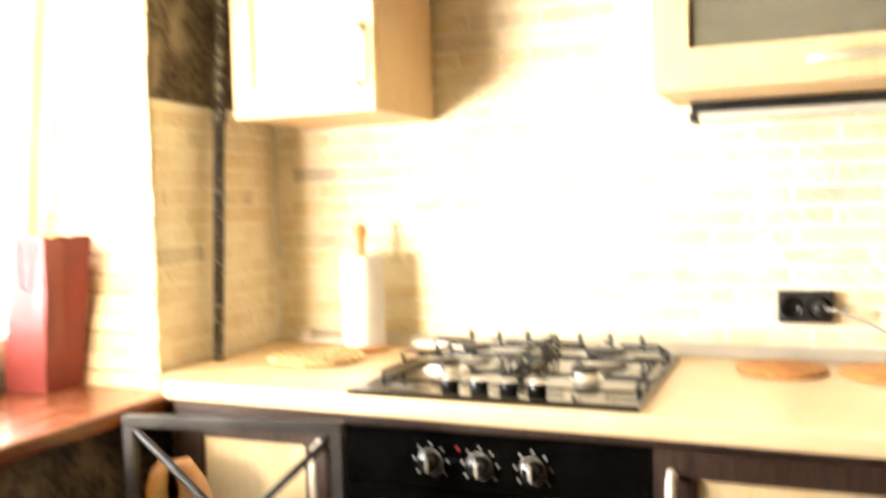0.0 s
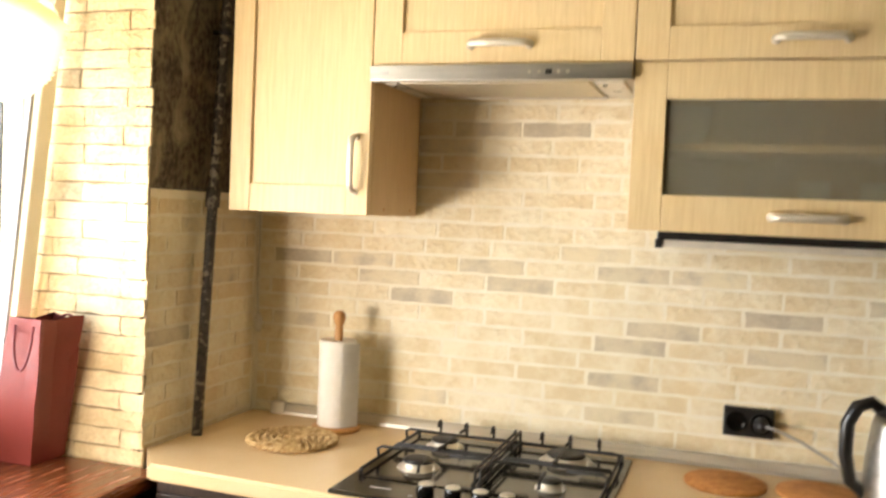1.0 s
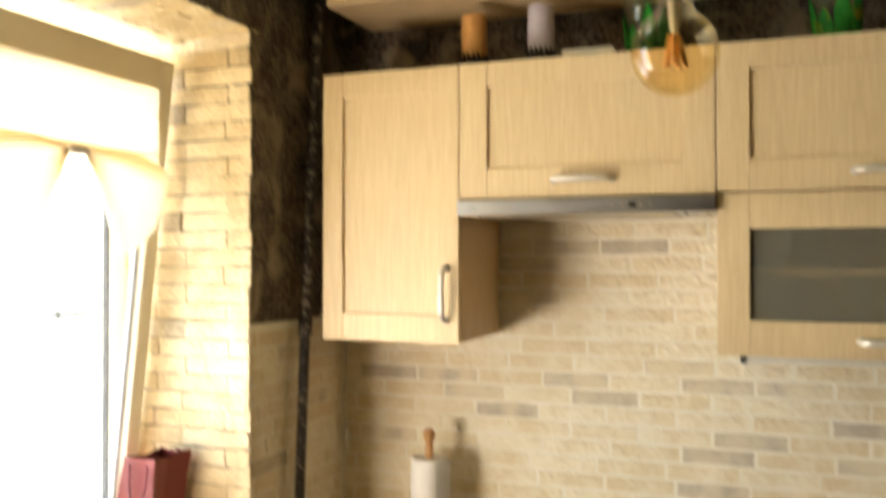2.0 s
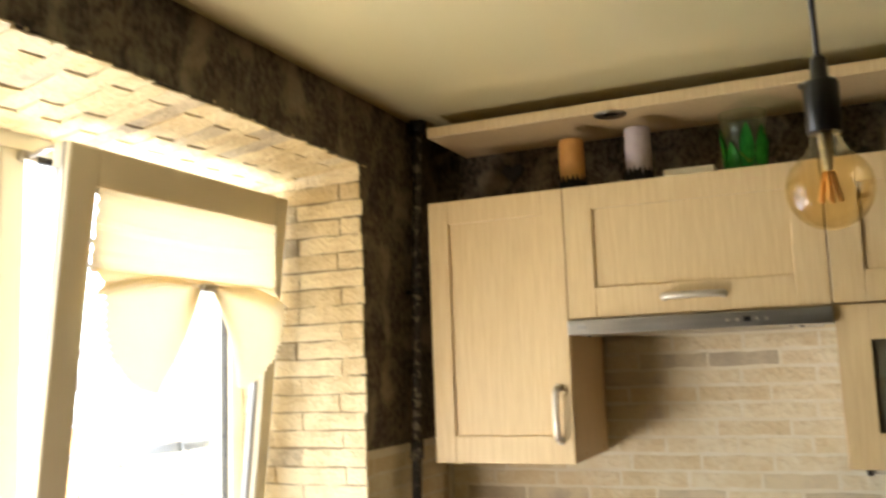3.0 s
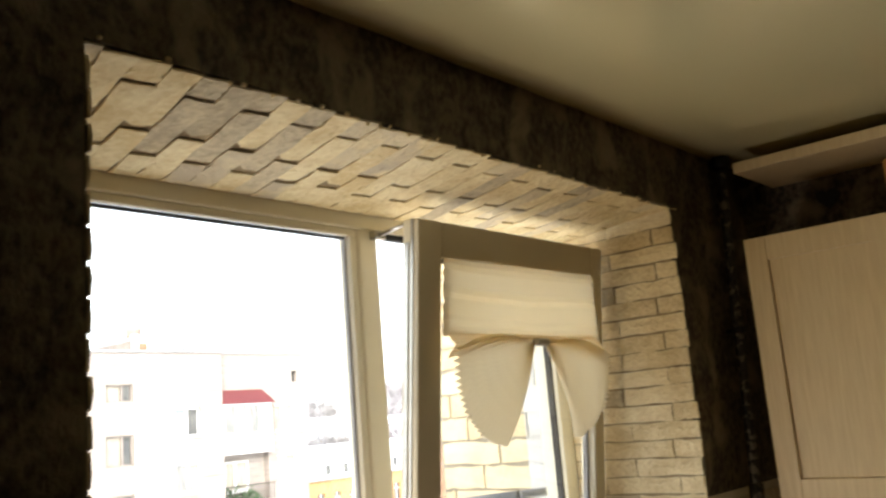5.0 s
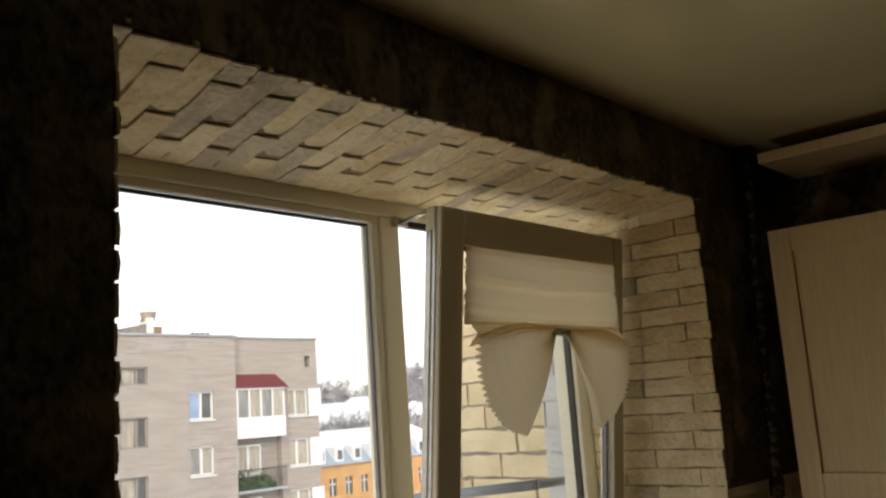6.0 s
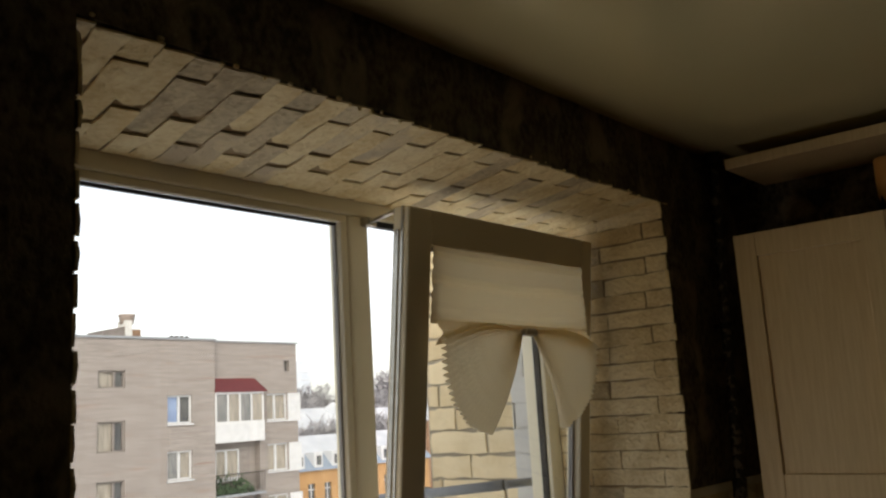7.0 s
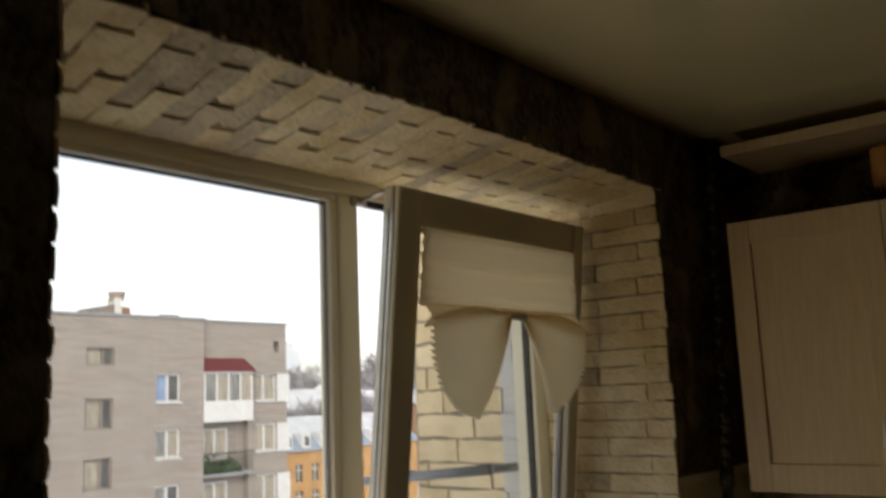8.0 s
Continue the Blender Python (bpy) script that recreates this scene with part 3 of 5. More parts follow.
# crockery behind the frosted glass
bm = bmesh.new()
lathe(bm, (1.19, -0.20, 1.681), [(0.03, 0), (0.045, 0.03), (0.052, 0.085), (0.049, 0.085), (0.042, 0.03), (0.02, 0.006)], 24)
solid("glass_bowl", bm, WHITE_PL, "pale bowl standing on the cabinet shelf", "bowl")
for x in (1.46, 1.58):
    bm = bmesh.new()
    lathe(bm, (x, -0.19, 1.510), [(0.028, 0), (0.032, 0.10), (0.030, 0.10), (0.026, 0.004)], 24)
    solid("tumbler", bm, WHITE_PL, "pale tumbler inside the wall cabinet", "glass", group="tumblers in the cabinet")

# hood
hood = thing("cooker_hood", (0.785, -0.18, 1.800), "slim stainless steel cooker hood under the cabinet", "cooker hood")
bm = bmesh.new()
box(bm, 0.489, 1.0825, -0.332, -0.020, 1.812, 1.8435, 0.002)
part("body", bm, STEEL, hood)
front = part("front_strip", boxed(0.488, 1.0835, -0.362, -0.333, 1.806, 1.841, bevel=0.002), STEEL, hood, "brushed steel pull-out front")
for i in range(5):
    bm = bmesh.new()
    if i == 2:
        box(bm, 0.898, 0.913, -0.3645, -0.3618, 1.818, 1.829, 0.001)
    else:
        x = 0.905 + (i - 2) * 0.021
        lathe(bm, (x, -0.3618, 1.8235), [(0.0038, 0.0), (0.0038, -0.002), (0.001, -0.003)], 12, "y")
    part("button", bm, PLASTIC if i == 2 else WHITE_PL, front)
part("badge", boxed(0.512, 0.535, -0.3630, -0.3618, 1.819, 1.828), LABEL_GREY, front)
part("filter", boxed(0.545, 0.985, -0.318, -0.075, 1.806, 1.8125, bevel=0.002), GREASE, hood, "cream mesh grease filter")
part("filter_edge", boxed(0.540, 0.990, -0.070, -0.062, 1.803, 1.8115), CHROME, hood)
for x in (0.505, 1.000):
    part("lamp_cover", boxed(x, x + 0.030 + (0.03 if x > 0.9 else 0), -0.310, -0.085, 1.805, 1.8115, bevel=0.002), LAMP_LENS, hood, "translucent lamp cover")
    bm = bmesh.new()
    lathe(bm, (x + 0.016, -0.285, 1.805), [(0.005, 0), (0.005, -0.003)], 10)
    part("screw", bm, GASKET, hood)

# strip light under the glass cabinet
strip = thing("under_cabinet_light", (1.46, -0.07, 1.455), "black and white strip light under the wall cabinet", "lamp")
part("housing", boxed(1.128, 1.790, -0.098, -0.020, 1.470, 1.491, bevel=0.002), PLASTIC, strip)
part("end_cap", boxed(1.124, 1.138, -0.100, -0.018, 1.449, 1.470, bevel=0.002), PLASTIC, strip)
part("diffuser", boxed(1.139, 1.785, -0.092, -0.030, 1.452, 1.4695, bevel=0.004), WHITE_PL, strip)

# ---- cornice shelf with spots, and things on the cabinets ----
cornice = thing("cornice_shelf", (0.95, -0.145, 2.368), "bleached-oak cornice board with recessed spotlights", "shelf")
part("board", boxed(0.094, 2.60, -0.284, -0.004, 2.370, 2.399, bevel=0.002), OAK, cornice)
for x in (0.600, 1.092, 1.584, 2.076):
    bm = bmesh.new()
    lathe(bm, (x, -0.252, 2.3705), [(0.041, 0.0), (0.041, -0.003), (0.036, -0.005), (0.026, -0.004), (0.024, 0.0)], 32)
    sp = part("spotlight", bm, STEEL, cornice, "recessed chrome spotlight, switched off")
    bm = bmesh.new()
    lathe(bm, (x, -0.252, 2.3698), [(0.0235, 0.0), (0.020, -0.0015), (0.0, -0.002)], 24)
    part("lens", bm, HOB_GLASS, sp)


def lace_candle(x, y, r, h, wax, colour):
    c = thing("pillar_candle", (x, y, 2.1725), colour + " pillar candle with a black lace band, standing on the cabinet", "candle", "candles on the cabinet")
    bm = bmesh.new()
    n_h = 6
    lathe(bm, (x, y, 2.1725), [(r * 0.97, 0.0)] + [(r * (1 + 0.02 * math.sin(i * 2.1)), h * i / n_h) for i in range(1, n_h)] + [(r, h - 0.004), (r * 0.93, h), (r * 0.5, h - 0.003), (0.0, h - 0.006)], 32)
    part("wax", bm, wax, c)
    bm = bmesh.new()
    rng = random.Random(int(x * 100))
    n_s = 44
    low, top = [], []
    for k in range(n_s):
        a = k * math.tau / n_s
        t = 0.048 + 0.013 * math.sin(k * 2.4) + rng.uniform(-0.004, 0.004)
        for ring, z, rr in ((low, 0.0, r + 0.004), (top, t, r + 0.0028)):
            ring.append(bm.verts.new((x + rr * math.cos(a), y + rr * math.sin(a), 2.1725 + z)))
    for k in range(n_s):
        bm.faces.new((low[k], low[(k + 1) % n_s], top[(k + 1) % n_s], top[k]))
    bmesh.ops.solidify(bm, geom=bm.faces, thickness=0.0015)
    part("lace_band", bm, BLACK_LACE, c, "black lace band")
    bm = bmesh.new()
    tube(bm, [(x, y, 2.1725 + h - 0.008), (x + 0.001, y, 2.1725 + h + 0.006)], 0.001, 6)
    part("wick", bm, GASKET, c)


lace_candle(0.482, -0.21, 0.033, 0.155, WAX_Y, "ochre")
lace_candle(0.658, -0.21, 0.033, 0.162, WAX_L, "lilac")


def green_vase(x, y):
    v = thing("glass_vase", (x, y, 2.1725), "clear glass vase with green leaf pattern, on the cabinet", "vase", "green glass vases")
    bm = bmesh.new()
    lathe(bm, (x, y, 2.1725), [(0.040, 0.0), (0.045, 0.02), (0.052, 0.08), (0.058, 0.165), (0.055, 0.165), (0.049, 0.08), (0.042, 0.02), (0.0, 0.010)], 32)
    part("vessel", bm, VASE, v)
    for k in range(9):
        a = k * math.tau / 9
        bm = bmesh.new()
        h = 0.098 + 0.028 * math.sin(k * 1.9)
        grid = []
        for i in range(8):
            f = i / 7
            w = 0.30 * math.sin(math.pi * min(1, f * 0.86 + 0.14)) + 0.03
            z = 0.012 + h * f
            rr = 0.0475 + 0.10 * z * 0.9 + 0.0012
            grid.append([bm.verts.new((x + rr * math.cos(a + w * s), y + rr * math.sin(a + w * s), 2.1725 + z)) for s in (-1, -0.4, 0.4, 1)])
        for p, q in zip(grid, grid[1:]):
            for j in range(3):
                bm.faces.new((p[j], p[j + 1], q[j + 1], q[j]))
        bmesh.ops.solidify(bm, geom=bm.faces, thickness=0.0018)
        part("leaf", bm, GREEN, v)


green_vase(0.918, -0.20)
green_vase(1.336, -0.20)
# added block: a streak of reflected light given as a cream solid
bm = bmesh.new()
box(bm, 0.735, 0.855, -0.315, -0.235, 2.1748, 2.196, 0.004)
solid("glare_block", bm, CREAM_GLARE, "flat cream block standing in for a streak of reflected light", "box")
bm = bmesh.new()
hp = []
for k in range(40):
    a = k * math.tau / 40
    hp.append((0.0020 * 16 * math.sin(a) ** 3, 0.0020 * (13 * math.cos(a) - 5 * math.cos(2 * a) - 2 * math.cos(3 * a) - math.cos(4 * a))))
ft = [bm.verts.new((0.245 + u, -0.012, 2.305 + w)) for u, w in hp]
bk = [bm.verts.new((0.245 + u, -0.001, 2.305 + w)) for u, w in hp]
bm.faces.new(ft)
bm.faces.new(bk[::-1])
for k in range(40):
    bm.faces.new((ft[k], ft[(k + 1) % 40], bk[(k + 1) % 40], bk[k]))
solid("heart_ornament", bm, BLACK_LACE, "small dark heart hung on the plaster wall", "ornament")

# ---- pipe, cord, socket ----
pipe = thing("gas_pipe", (0.036, -0.330, TOP_Z), "worn black steel gas riser pipe beside the wall", "pipe")
bm = bmesh.new()
tube(bm, [(0.036, -0.330, TOP_Z), (0.032, -0.284, 1.52), (0.030, -0.240, 2.10), (0.030, -0.205, CEIL_Z)], 0.0135, 16)
part("tube", bm, PIPE_MAT, pipe)
bm = bmesh.new()
tube(bm, [(0.032, -0.286, 1.50), (0.032, -0.282, 1.55)], 0.0185, 16)
part("coupling", bm, PIPE_MAT, pipe)
bm = bmesh.new()
tube(bm, [(0.03, -0.209, 2.41), (0.03, -0.205, CEIL_Z)], 0.024, 16)
part("collar", bm, BLACK_METAL, pipe)
for z, y in ((1.95, -0.2505),):
    bm = bmesh.new()
    tube(bm, [(0.033, y, z - 0.008), (0.033, y, z + 0.008)], 0.0165, 16)
    box(bm, -0.004, 0.03, y - 0.005, y + 0.005, z - 0.006, z + 0.006)
    part("bracket", bm, BLACK_METAL, pipe)
bm = bmesh.new()
tube(bm, [(0.018, -0.022, 1.499), (0.020, -0.022, 1.40), (0.015, -0.020, 1.30), (0.022, -0.021, 1.20)], 0.0028, 8)
cord = thing("lamp_cord", (0.022, -0.021, 1.16), "cream pull cord with an inline switch hanging in the corner", "cord")
part("wire", bm, WHITE_PL, cord)
bm = bmesh.new()
lathe(bm, (0.023, -0.021, 1.150), [(0.006, 0.0), (0.011, 0.012), (0.010, 0.040), (0.004, 0.055)], 16)
part("switch", bm, WHITE_PL, cord)

sock = thing("power_socket", (1.365, -0.004, 0.995), "black double power socket with a plug in it", "socket")
plate = part("plate", boxed(1.299, 1.415, -0.0135, -0.002, 1.003, 1.074, bevel=0.003), PLASTIC, sock)
for x in (1.329, 1.385):
    bm = bmesh.new()
    lathe(bm, (x, -0.0136, 1.038), [(0.024, 0.0), (0.024, -0.003), (0.0215, -0.0035), (0.019, -0.0005), (0.0, -0.0003)], 28, "y")
    part("insert", bm, ENAMEL, plate)
plug = thing("power_plug", (1.40, -0.03, 1.012), "black plug with a grey cable in the socket", "plug")
bm = bmesh.new()
lathe(bm, (1.385, -0.017, 1.038), [(0.018, 0.0), (0.0185, -0.012), (0.013, -0.022), (0.008, -0.034), (0.0, -0.035)], 20, "y")
part("body", bm, PLASTIC, plug)
bm = bmesh.new()
tube(bm, [(1.390, -0.045, 1.040), (1.417, -0.050, 1.036), (1.475, -0.055, 1.014), (1.54, -0.062, 0.980), (1.60, -0.08, 0.942), (1.66, -0.11, TOP_Z + 0.004)], 0.0032, 8)
part("cable", bm, LABEL_GREY, plug)

# ---- counter, strip and base units ----
bm = bmesh.new()
outline = [(0.082, -0.590), (0.016, -0.500), (0.006, -0.490), (0.006, -0.004), (2.60, -0.004), (2.60, -0.690)]
top = [bm.verts.new((x, y, TOP_Z)) for x, y in outline]
low = [bm.verts.new((x, y, TOP_Z - 0.038)) for x, y in outline]
bm.faces.new(top)
bm.faces.new(low[::-1])
for i in range(6):
    bm.faces.new((top[i], low[i], low[(i + 1) % 6], top[(i + 1) % 6]))
bmesh.ops.bevel(bm, geom=[e for e in bm.edges if e.verts[0].co.z == e.verts[1].co.z and min(e.verts[0].co.y, e.verts[1].co.y) < -0.55], offset=0.006, segments=3, affect="EDGES")
for k in range(1, 12):
    cut = bm.verts[:] + bm.edges[:] + bm.faces[:]
    bmesh.ops.bisect_plane(bm, geom=cut, plane_co=(0.2 * k, -0.05 * k, 0), plane_no=(0, 1, 0))
for k in range(1, 12):
    cut = bm.verts[:] + bm.edges[:] + bm.faces[:]
    bmesh.ops.bisect_plane(bm, geom=cut, plane_co=(0.21 * k, 0, 0), plane_no=(1, 0, 0))
worktop = solid("worktop", bm, COUNTER, "beige laminate worktop with a rounded front edge", "worktop")
bm = bmesh.new()
prof = [(-0.0045, TOP_Z + 0.0005), (-0.026, TOP_Z + 0.0005), (-0.024, TOP_Z + 0.009), (-0.010, TOP_Z + 0.026), (-0.0045, TOP_Z + 0.028)]
ends = [[bm.verts.new((x, y, z)) for y, z in prof] for x in (0.10, 2.58)]
for i in range(5):
    bm.faces.new((ends[0][i], ends[0][(i + 1) % 5], ends[1][(i + 1) % 5], ends[1][i]))
bm.faces.new(ends[0])
bm.faces.new(ends[1][::-1])
solid("worktop_edge_strip", bm, ALU, "aluminium sealing strip between worktop and bricks", "trim")
bm = bmesh.new()
box(bm, 0.075, 0.118, -0.030, -0.006, TOP_Z, TOP_Z + 0.034, 0.004)
solid("strip_end_piece", bm, WHITE_PL, "pale end piece of the sealing strip", "trim")

FY = -0.582


def base_unit(x0, x1, handle_x, label):
    u = thing("base_cabinet", ((x0 + x1) / 2, -0.29, 0.0), label, "cabinet", "kitchen base cabinets")
    part("body", boxed(x0 + 0.001, x1 - 0.001, FY + 0.022, -0.02, 0.10, 0.854, bevel=0.001), WENGE, u)
    part("plinth", boxed(x0 + 0.001, x1 - 0.001, FY + 0.07, -0.05, 0.0, 0.0995), WENGE, u)
    d = shaker(u, x0 + 0.002, x1 - 0.002, 0.105, 0.856, 0.072, 0.075, 0.048, y=FY, frame_m=WENGE, panel_m=OAK, stile_r=0.072)
    bow_handle(d, (handle_x, FY, 0.680), (handle_x, FY, 0.814))


base_unit(0.10, 0.497, 0.460, "dark wenge base cabinet with a pale oak door panel")
base_unit(1.112, 1.56, 1.146, "dark wenge base cabinet with a pale oak door panel")
base_unit(1.56, 2.01, 1.975, "dark wenge base cabinet with a pale oak door panel")
base_unit(2.01, 2.46, 2.045, "dark wenge base cabinet with a pale oak door panel")

oven = thing("built_in_oven", (0.805, -0.29, 0.10), "black built-in oven with control knobs", "oven")
part("body", boxed(0.500, 1.110, FY + 0.024, -0.04, 0.10, 0.854), OVEN_BLACK, oven)
panel = part("control_panel", boxed(0.502, 1.108, FY - 0.001, FY + 0.022, 0.748, 0.856, bevel=0.002), OVEN_BLACK, oven)
part("oven_door", boxed(0.502, 1.108, FY - 0.001, FY + 0.022, 0.270, 0.744, bevel=0.002), OVEN_BLACK, oven)
part("drawer", boxed(0.502, 1.108, FY, FY + 0.022, 0.105, 0.266, bevel=0.002), OVEN_BLACK, oven)
bm = bmesh.new()
tube(bm, [(0.55, FY, 0.700), (0.55, FY - 0.035, 0.700), (1.06, FY - 0.035, 0.700), (1.06, FY, 0.700)], 0.008, 10)
part("oven_handle", bm, BLACK_METAL, oven)
for x in (0.700, 0.798, 0.900):
    bm = bmesh.new()
    lathe(bm, (x, FY - 0.001, 0.799), [(0.022, 0.0), (0.021, -0.012), (0.018, -0.022), (0.0, -0.023)], 28, "y")
    k = part("knob", bm, KNOB_BLACK, panel)
    bm = bmesh.new()
    box(bm, x - 0.0022, x + 0.0022, FY - 0.0262, FY - 0.0235, 0.785, 0.816)
    lathe(bm, (x, FY - 0.002, 0.799), [(0.0245, 0.0), (0.0245, -0.002), (0.023, -0.0022), (0.023, 0.0)], 28, "y")
    part("pointer", bm, CHROME, k)
    for i in range(7):
        a = math.pi * (-0.2 + 1.4 * i / 6)
        bm = bmesh.new()
        cx, cz = x + 0.034 * math.cos(a), 0.799 + 0.034 * math.sin(a)
        box(bm, cx - 0.0024, cx + 0.0024, FY - 0.0022, FY - 0.0012, cz - 0.0024, cz + 0.0024)
        part("mark", bm, LABEL_GREY, panel)
bm = bmesh.new()
lathe(bm, (0.755, FY - 0.001, 0.828), [(0.0035, 0.0), (0.003, -0.002), (0.0, -0.0025)], 12, "y")
part("indicator", bm, RED_DOT, panel, "red indicator light")

# ---- gas hob ----
HZ = TOP_Z
hob = thing("gas_hob", (0.817, -0.335, HZ), "black four-burner gas hob with cast-iron grates", "hob")
hx0, hx1, hy0, hy1 = 0.534, 1.096, -0.608, -0.082
bm = bmesh.new()
box(bm, hx0, hx1, hy0, hy1, HZ + 0.0004, HZ + 0.011, 0.005)
tray = part("tray", bm, HOB_GLASS, hob)
part("pressed_field", boxed(hx0 + 0.030, hx1 - 0.030, hy0 + 0.110, hy1 - 0.025, HZ + 0.0112, HZ + 0.0135, bevel=0.002), HOB_GLASS, tray)
part("badge", boxed(hx0 + 0.075, hx0 + 0.122, hy0 + 0.048, hy0 + 0.056, HZ + 0.0112, HZ + 0.0118), LABEL_GREY, tray)
BURN = ((0.652, -0.190, 0.034), (0.952, -0.185, 0.047), (0.655, -0.388, 0.036), (0.960, -0.408, 0.025))
for x, y, r in BURN:
    bm = bmesh.new()
    lathe(bm, (x, y, HZ + 0.0136), [(r * 1.35, 0.0), (r * 1.3, 0.003), (r, 0.004), (r, 0.012), (r * 0.94, 0.014), (0.0, 0.014)], 32)
    bn = part("burner", bm, CHROME, hob, "aluminium burner ring")
    bm = bmesh.new()
    lathe(bm, (x, y, HZ + 0.0280), [(r * 0.95, 0.0), (r * 0.97, 0.004), (r * 0.85, 0.0075), (0.0, 0.008)], 32)
    part("burner_cap", bm, IRON, bn)
    bm = bmesh.new()
    tube(bm, [(x + r * 1.2, y - r * 0.5, HZ + 0.0135), (x + r * 1.2, y - r * 0.5, HZ + 0.028)], 0.003, 8)
    part("igniter", bm, WHITE_PL, bn)
for x in (0.732, 0.790, 0.848, 0.903):
    bm = bmesh.new()
    lathe(bm, (x, -0.556, HZ + 0.0112), [(0.0175, 0.0), (0.017, 0.016), (0.0155, 0.022)], 28)
    kb = part("knob", bm, KNOB_BLACK, hob)
    bm = bmesh.new()
    lathe(bm, (x, -0.556, HZ + 0.0332), [(0.0155, 0.0), (0.0150, 0.002), (0.013, 0.003), (0.0, 0.003)], 28)
    part("knob_top", bm, CHROME, kb, "metal knob cap")
    part("mark", boxed(x - 0.030, x - 0.022, -0.581, -0.573, HZ + 0.0112, HZ + 0.0117), LABEL_GREY, tray)


def grate(x0, x1, y0, y1):
    """A pan grate: a low wire frame on feet, open to the front, raised fingers that hook up at the back, and tall twin bars along the middle."""
    g, low = HZ + 0.048, HZ + 0.024
    bm = bmesh.new()
    tube(bm, [(x0, y0, low), (x0, y1, low), (x1, y1, low), (x1, y0, low)], 0.0040, 8)
    gr = part("grate", bm, IRON, hob, "cast-iron pan grate")
    for x in (x0, x1):
        for y in (y0, y1):
            bm = bmesh.new()
            tube(bm, [(x, y, HZ + 0.0114), (x, y, low)], 0.0048, 8)
            part("foot", bm, IRON, gr)
    xm = (x0 + x1) / 2
    for yc in (y0 + (y1 - y0) * 0.27, y0 + (y1 - y0) * 0.76):
        for sx, xe in ((1, x0), (-1, x1)):
            bm = bmesh.new()
            tube(bm, [(xe, yc, low), (xe - sx * 0.003, yc, g - 0.004), (xe + sx * 0.008, yc, g + 0.002), (xe + sx * 0.085, yc, g)], 0.0038, 8)
            part("finger", bm, IRON, gr)
        for dy in (-1, 1):
            bm = bmesh.new()
            tube(bm, [(xm, yc + dy * 0.090, low + 0.004), (xm, yc + dy * 0.084, g - 0.003), (xm, yc + dy * 0.032, g)], 0.0038, 8)
            part("finger", bm, IRON, gr)
    for x in (xm - 0.070, xm, xm + 0.070):
        bm = bmesh.new()
        tube(bm, [(x, y1, low), (x, y1 + 0.004, g + 0.004), (x, y1 - 0.004, g + 0.010), (x, y1 - 0.016, g + 0.008), (x, y1 - 0.020, g - 0.004)], 0.0034, 8)
        part("hook", bm, IRON, gr)
    for dy in (0.0, 0.018):
        bm = bmesh.new()
        tube(bm, [(x0, (y0 + y1) / 2 + dy, low), (x0 + 0.006, (y0 + y1) / 2 + dy, low + 0.008), (x1 - 0.006, (y0 + y1) / 2 + dy, low + 0.008), (x1, (y0 + y1) / 2 + dy, low)], 0.0034, 8)
        part("crossbar", bm, IRON, gr)
    xi = x1 if x1 < 0.9 else x0
    bm = bmesh.new()
    tube(bm, [(xi, y0 + 0.010, low), (xi, y0 + 0.012, g), (xi, y0 + 0.020, g + 0.003), (xi, y1 - 0.030, g + 0.003), (xi, y1 - 0.006, g + 0.008), (xi, y1, low)], 0.0034, 8)
    part("middle_bar", bm, IRON, gr)


grate(0.557, 0.812, -0.485, -0.112)
grate(0.824, 1.074, -0.485, -0.112)

# ---- things on the worktop ----
roll = thing("paper_towel_holder", (0.319, -0.112, TOP_Z), "turned wooden holder with a white paper towel roll", "paper towel holder")
bm = bmesh.new()
lathe(bm, (0.319, -0.112, TOP_Z + 0.0005), [(0.064, 0.0), (0.066, 0.004), (0.064, 0.010), (0.058, 0.013), (0.0, 0.013)], 36)
part("base", bm, BEECH, roll)
bm = bmesh.new()
lathe(bm, (0.319, -0.112, TOP_Z + 0.0138), [(0.011, 0.0), (0.011, 0.256), (0.009, 0.263), (0.013, 0.271), (0.0165, 0.284), (0.0155, 0.296), (0.009, 0.303), (0.0, 0.3045)], 24)
part("spindle", bm, BEECH, roll, "turned wooden spindle with a ball end")
bm = bmesh.new()
lathe(bm, (0.319, -0.112, TOP_Z + 0.0142), [(0.020, 0.0), (0.048, 0.0), (0.0495, 0.003), (0.0498, 0.222), (0.048, 0.226), (0.020, 0.225), (0.0195, 0.0)], 40)
tw = part("paper_roll", bm, PAPER, roll)
bm = bmesh.new()
sheet = []
for i in range(9):
    f = i / 8
    p = Vector((0.319, -0.112, 0)) + Vector((0.0500 * math.cos(-0.9 + f * 0.9) + 0.013 * f * f, 0.0500 * math.sin(-0.9 + f * 0.9) - 0.001, 0))
    sheet.append([bm.verts.new((p.x, p.y, TOP_Z + 0.016 + 0.220 * g / 5)) for g in range(6)])
for a, b in zip(sheet, sheet[1:]):
    for k in range(5):
        bm.faces.new((a[k], a[k + 1], b[k + 1], b[k]))
bmesh.ops.solidify(bm, geom=bm.faces, thickness=0.0007)
part("loose_sheet", bm, PAPER, tw)

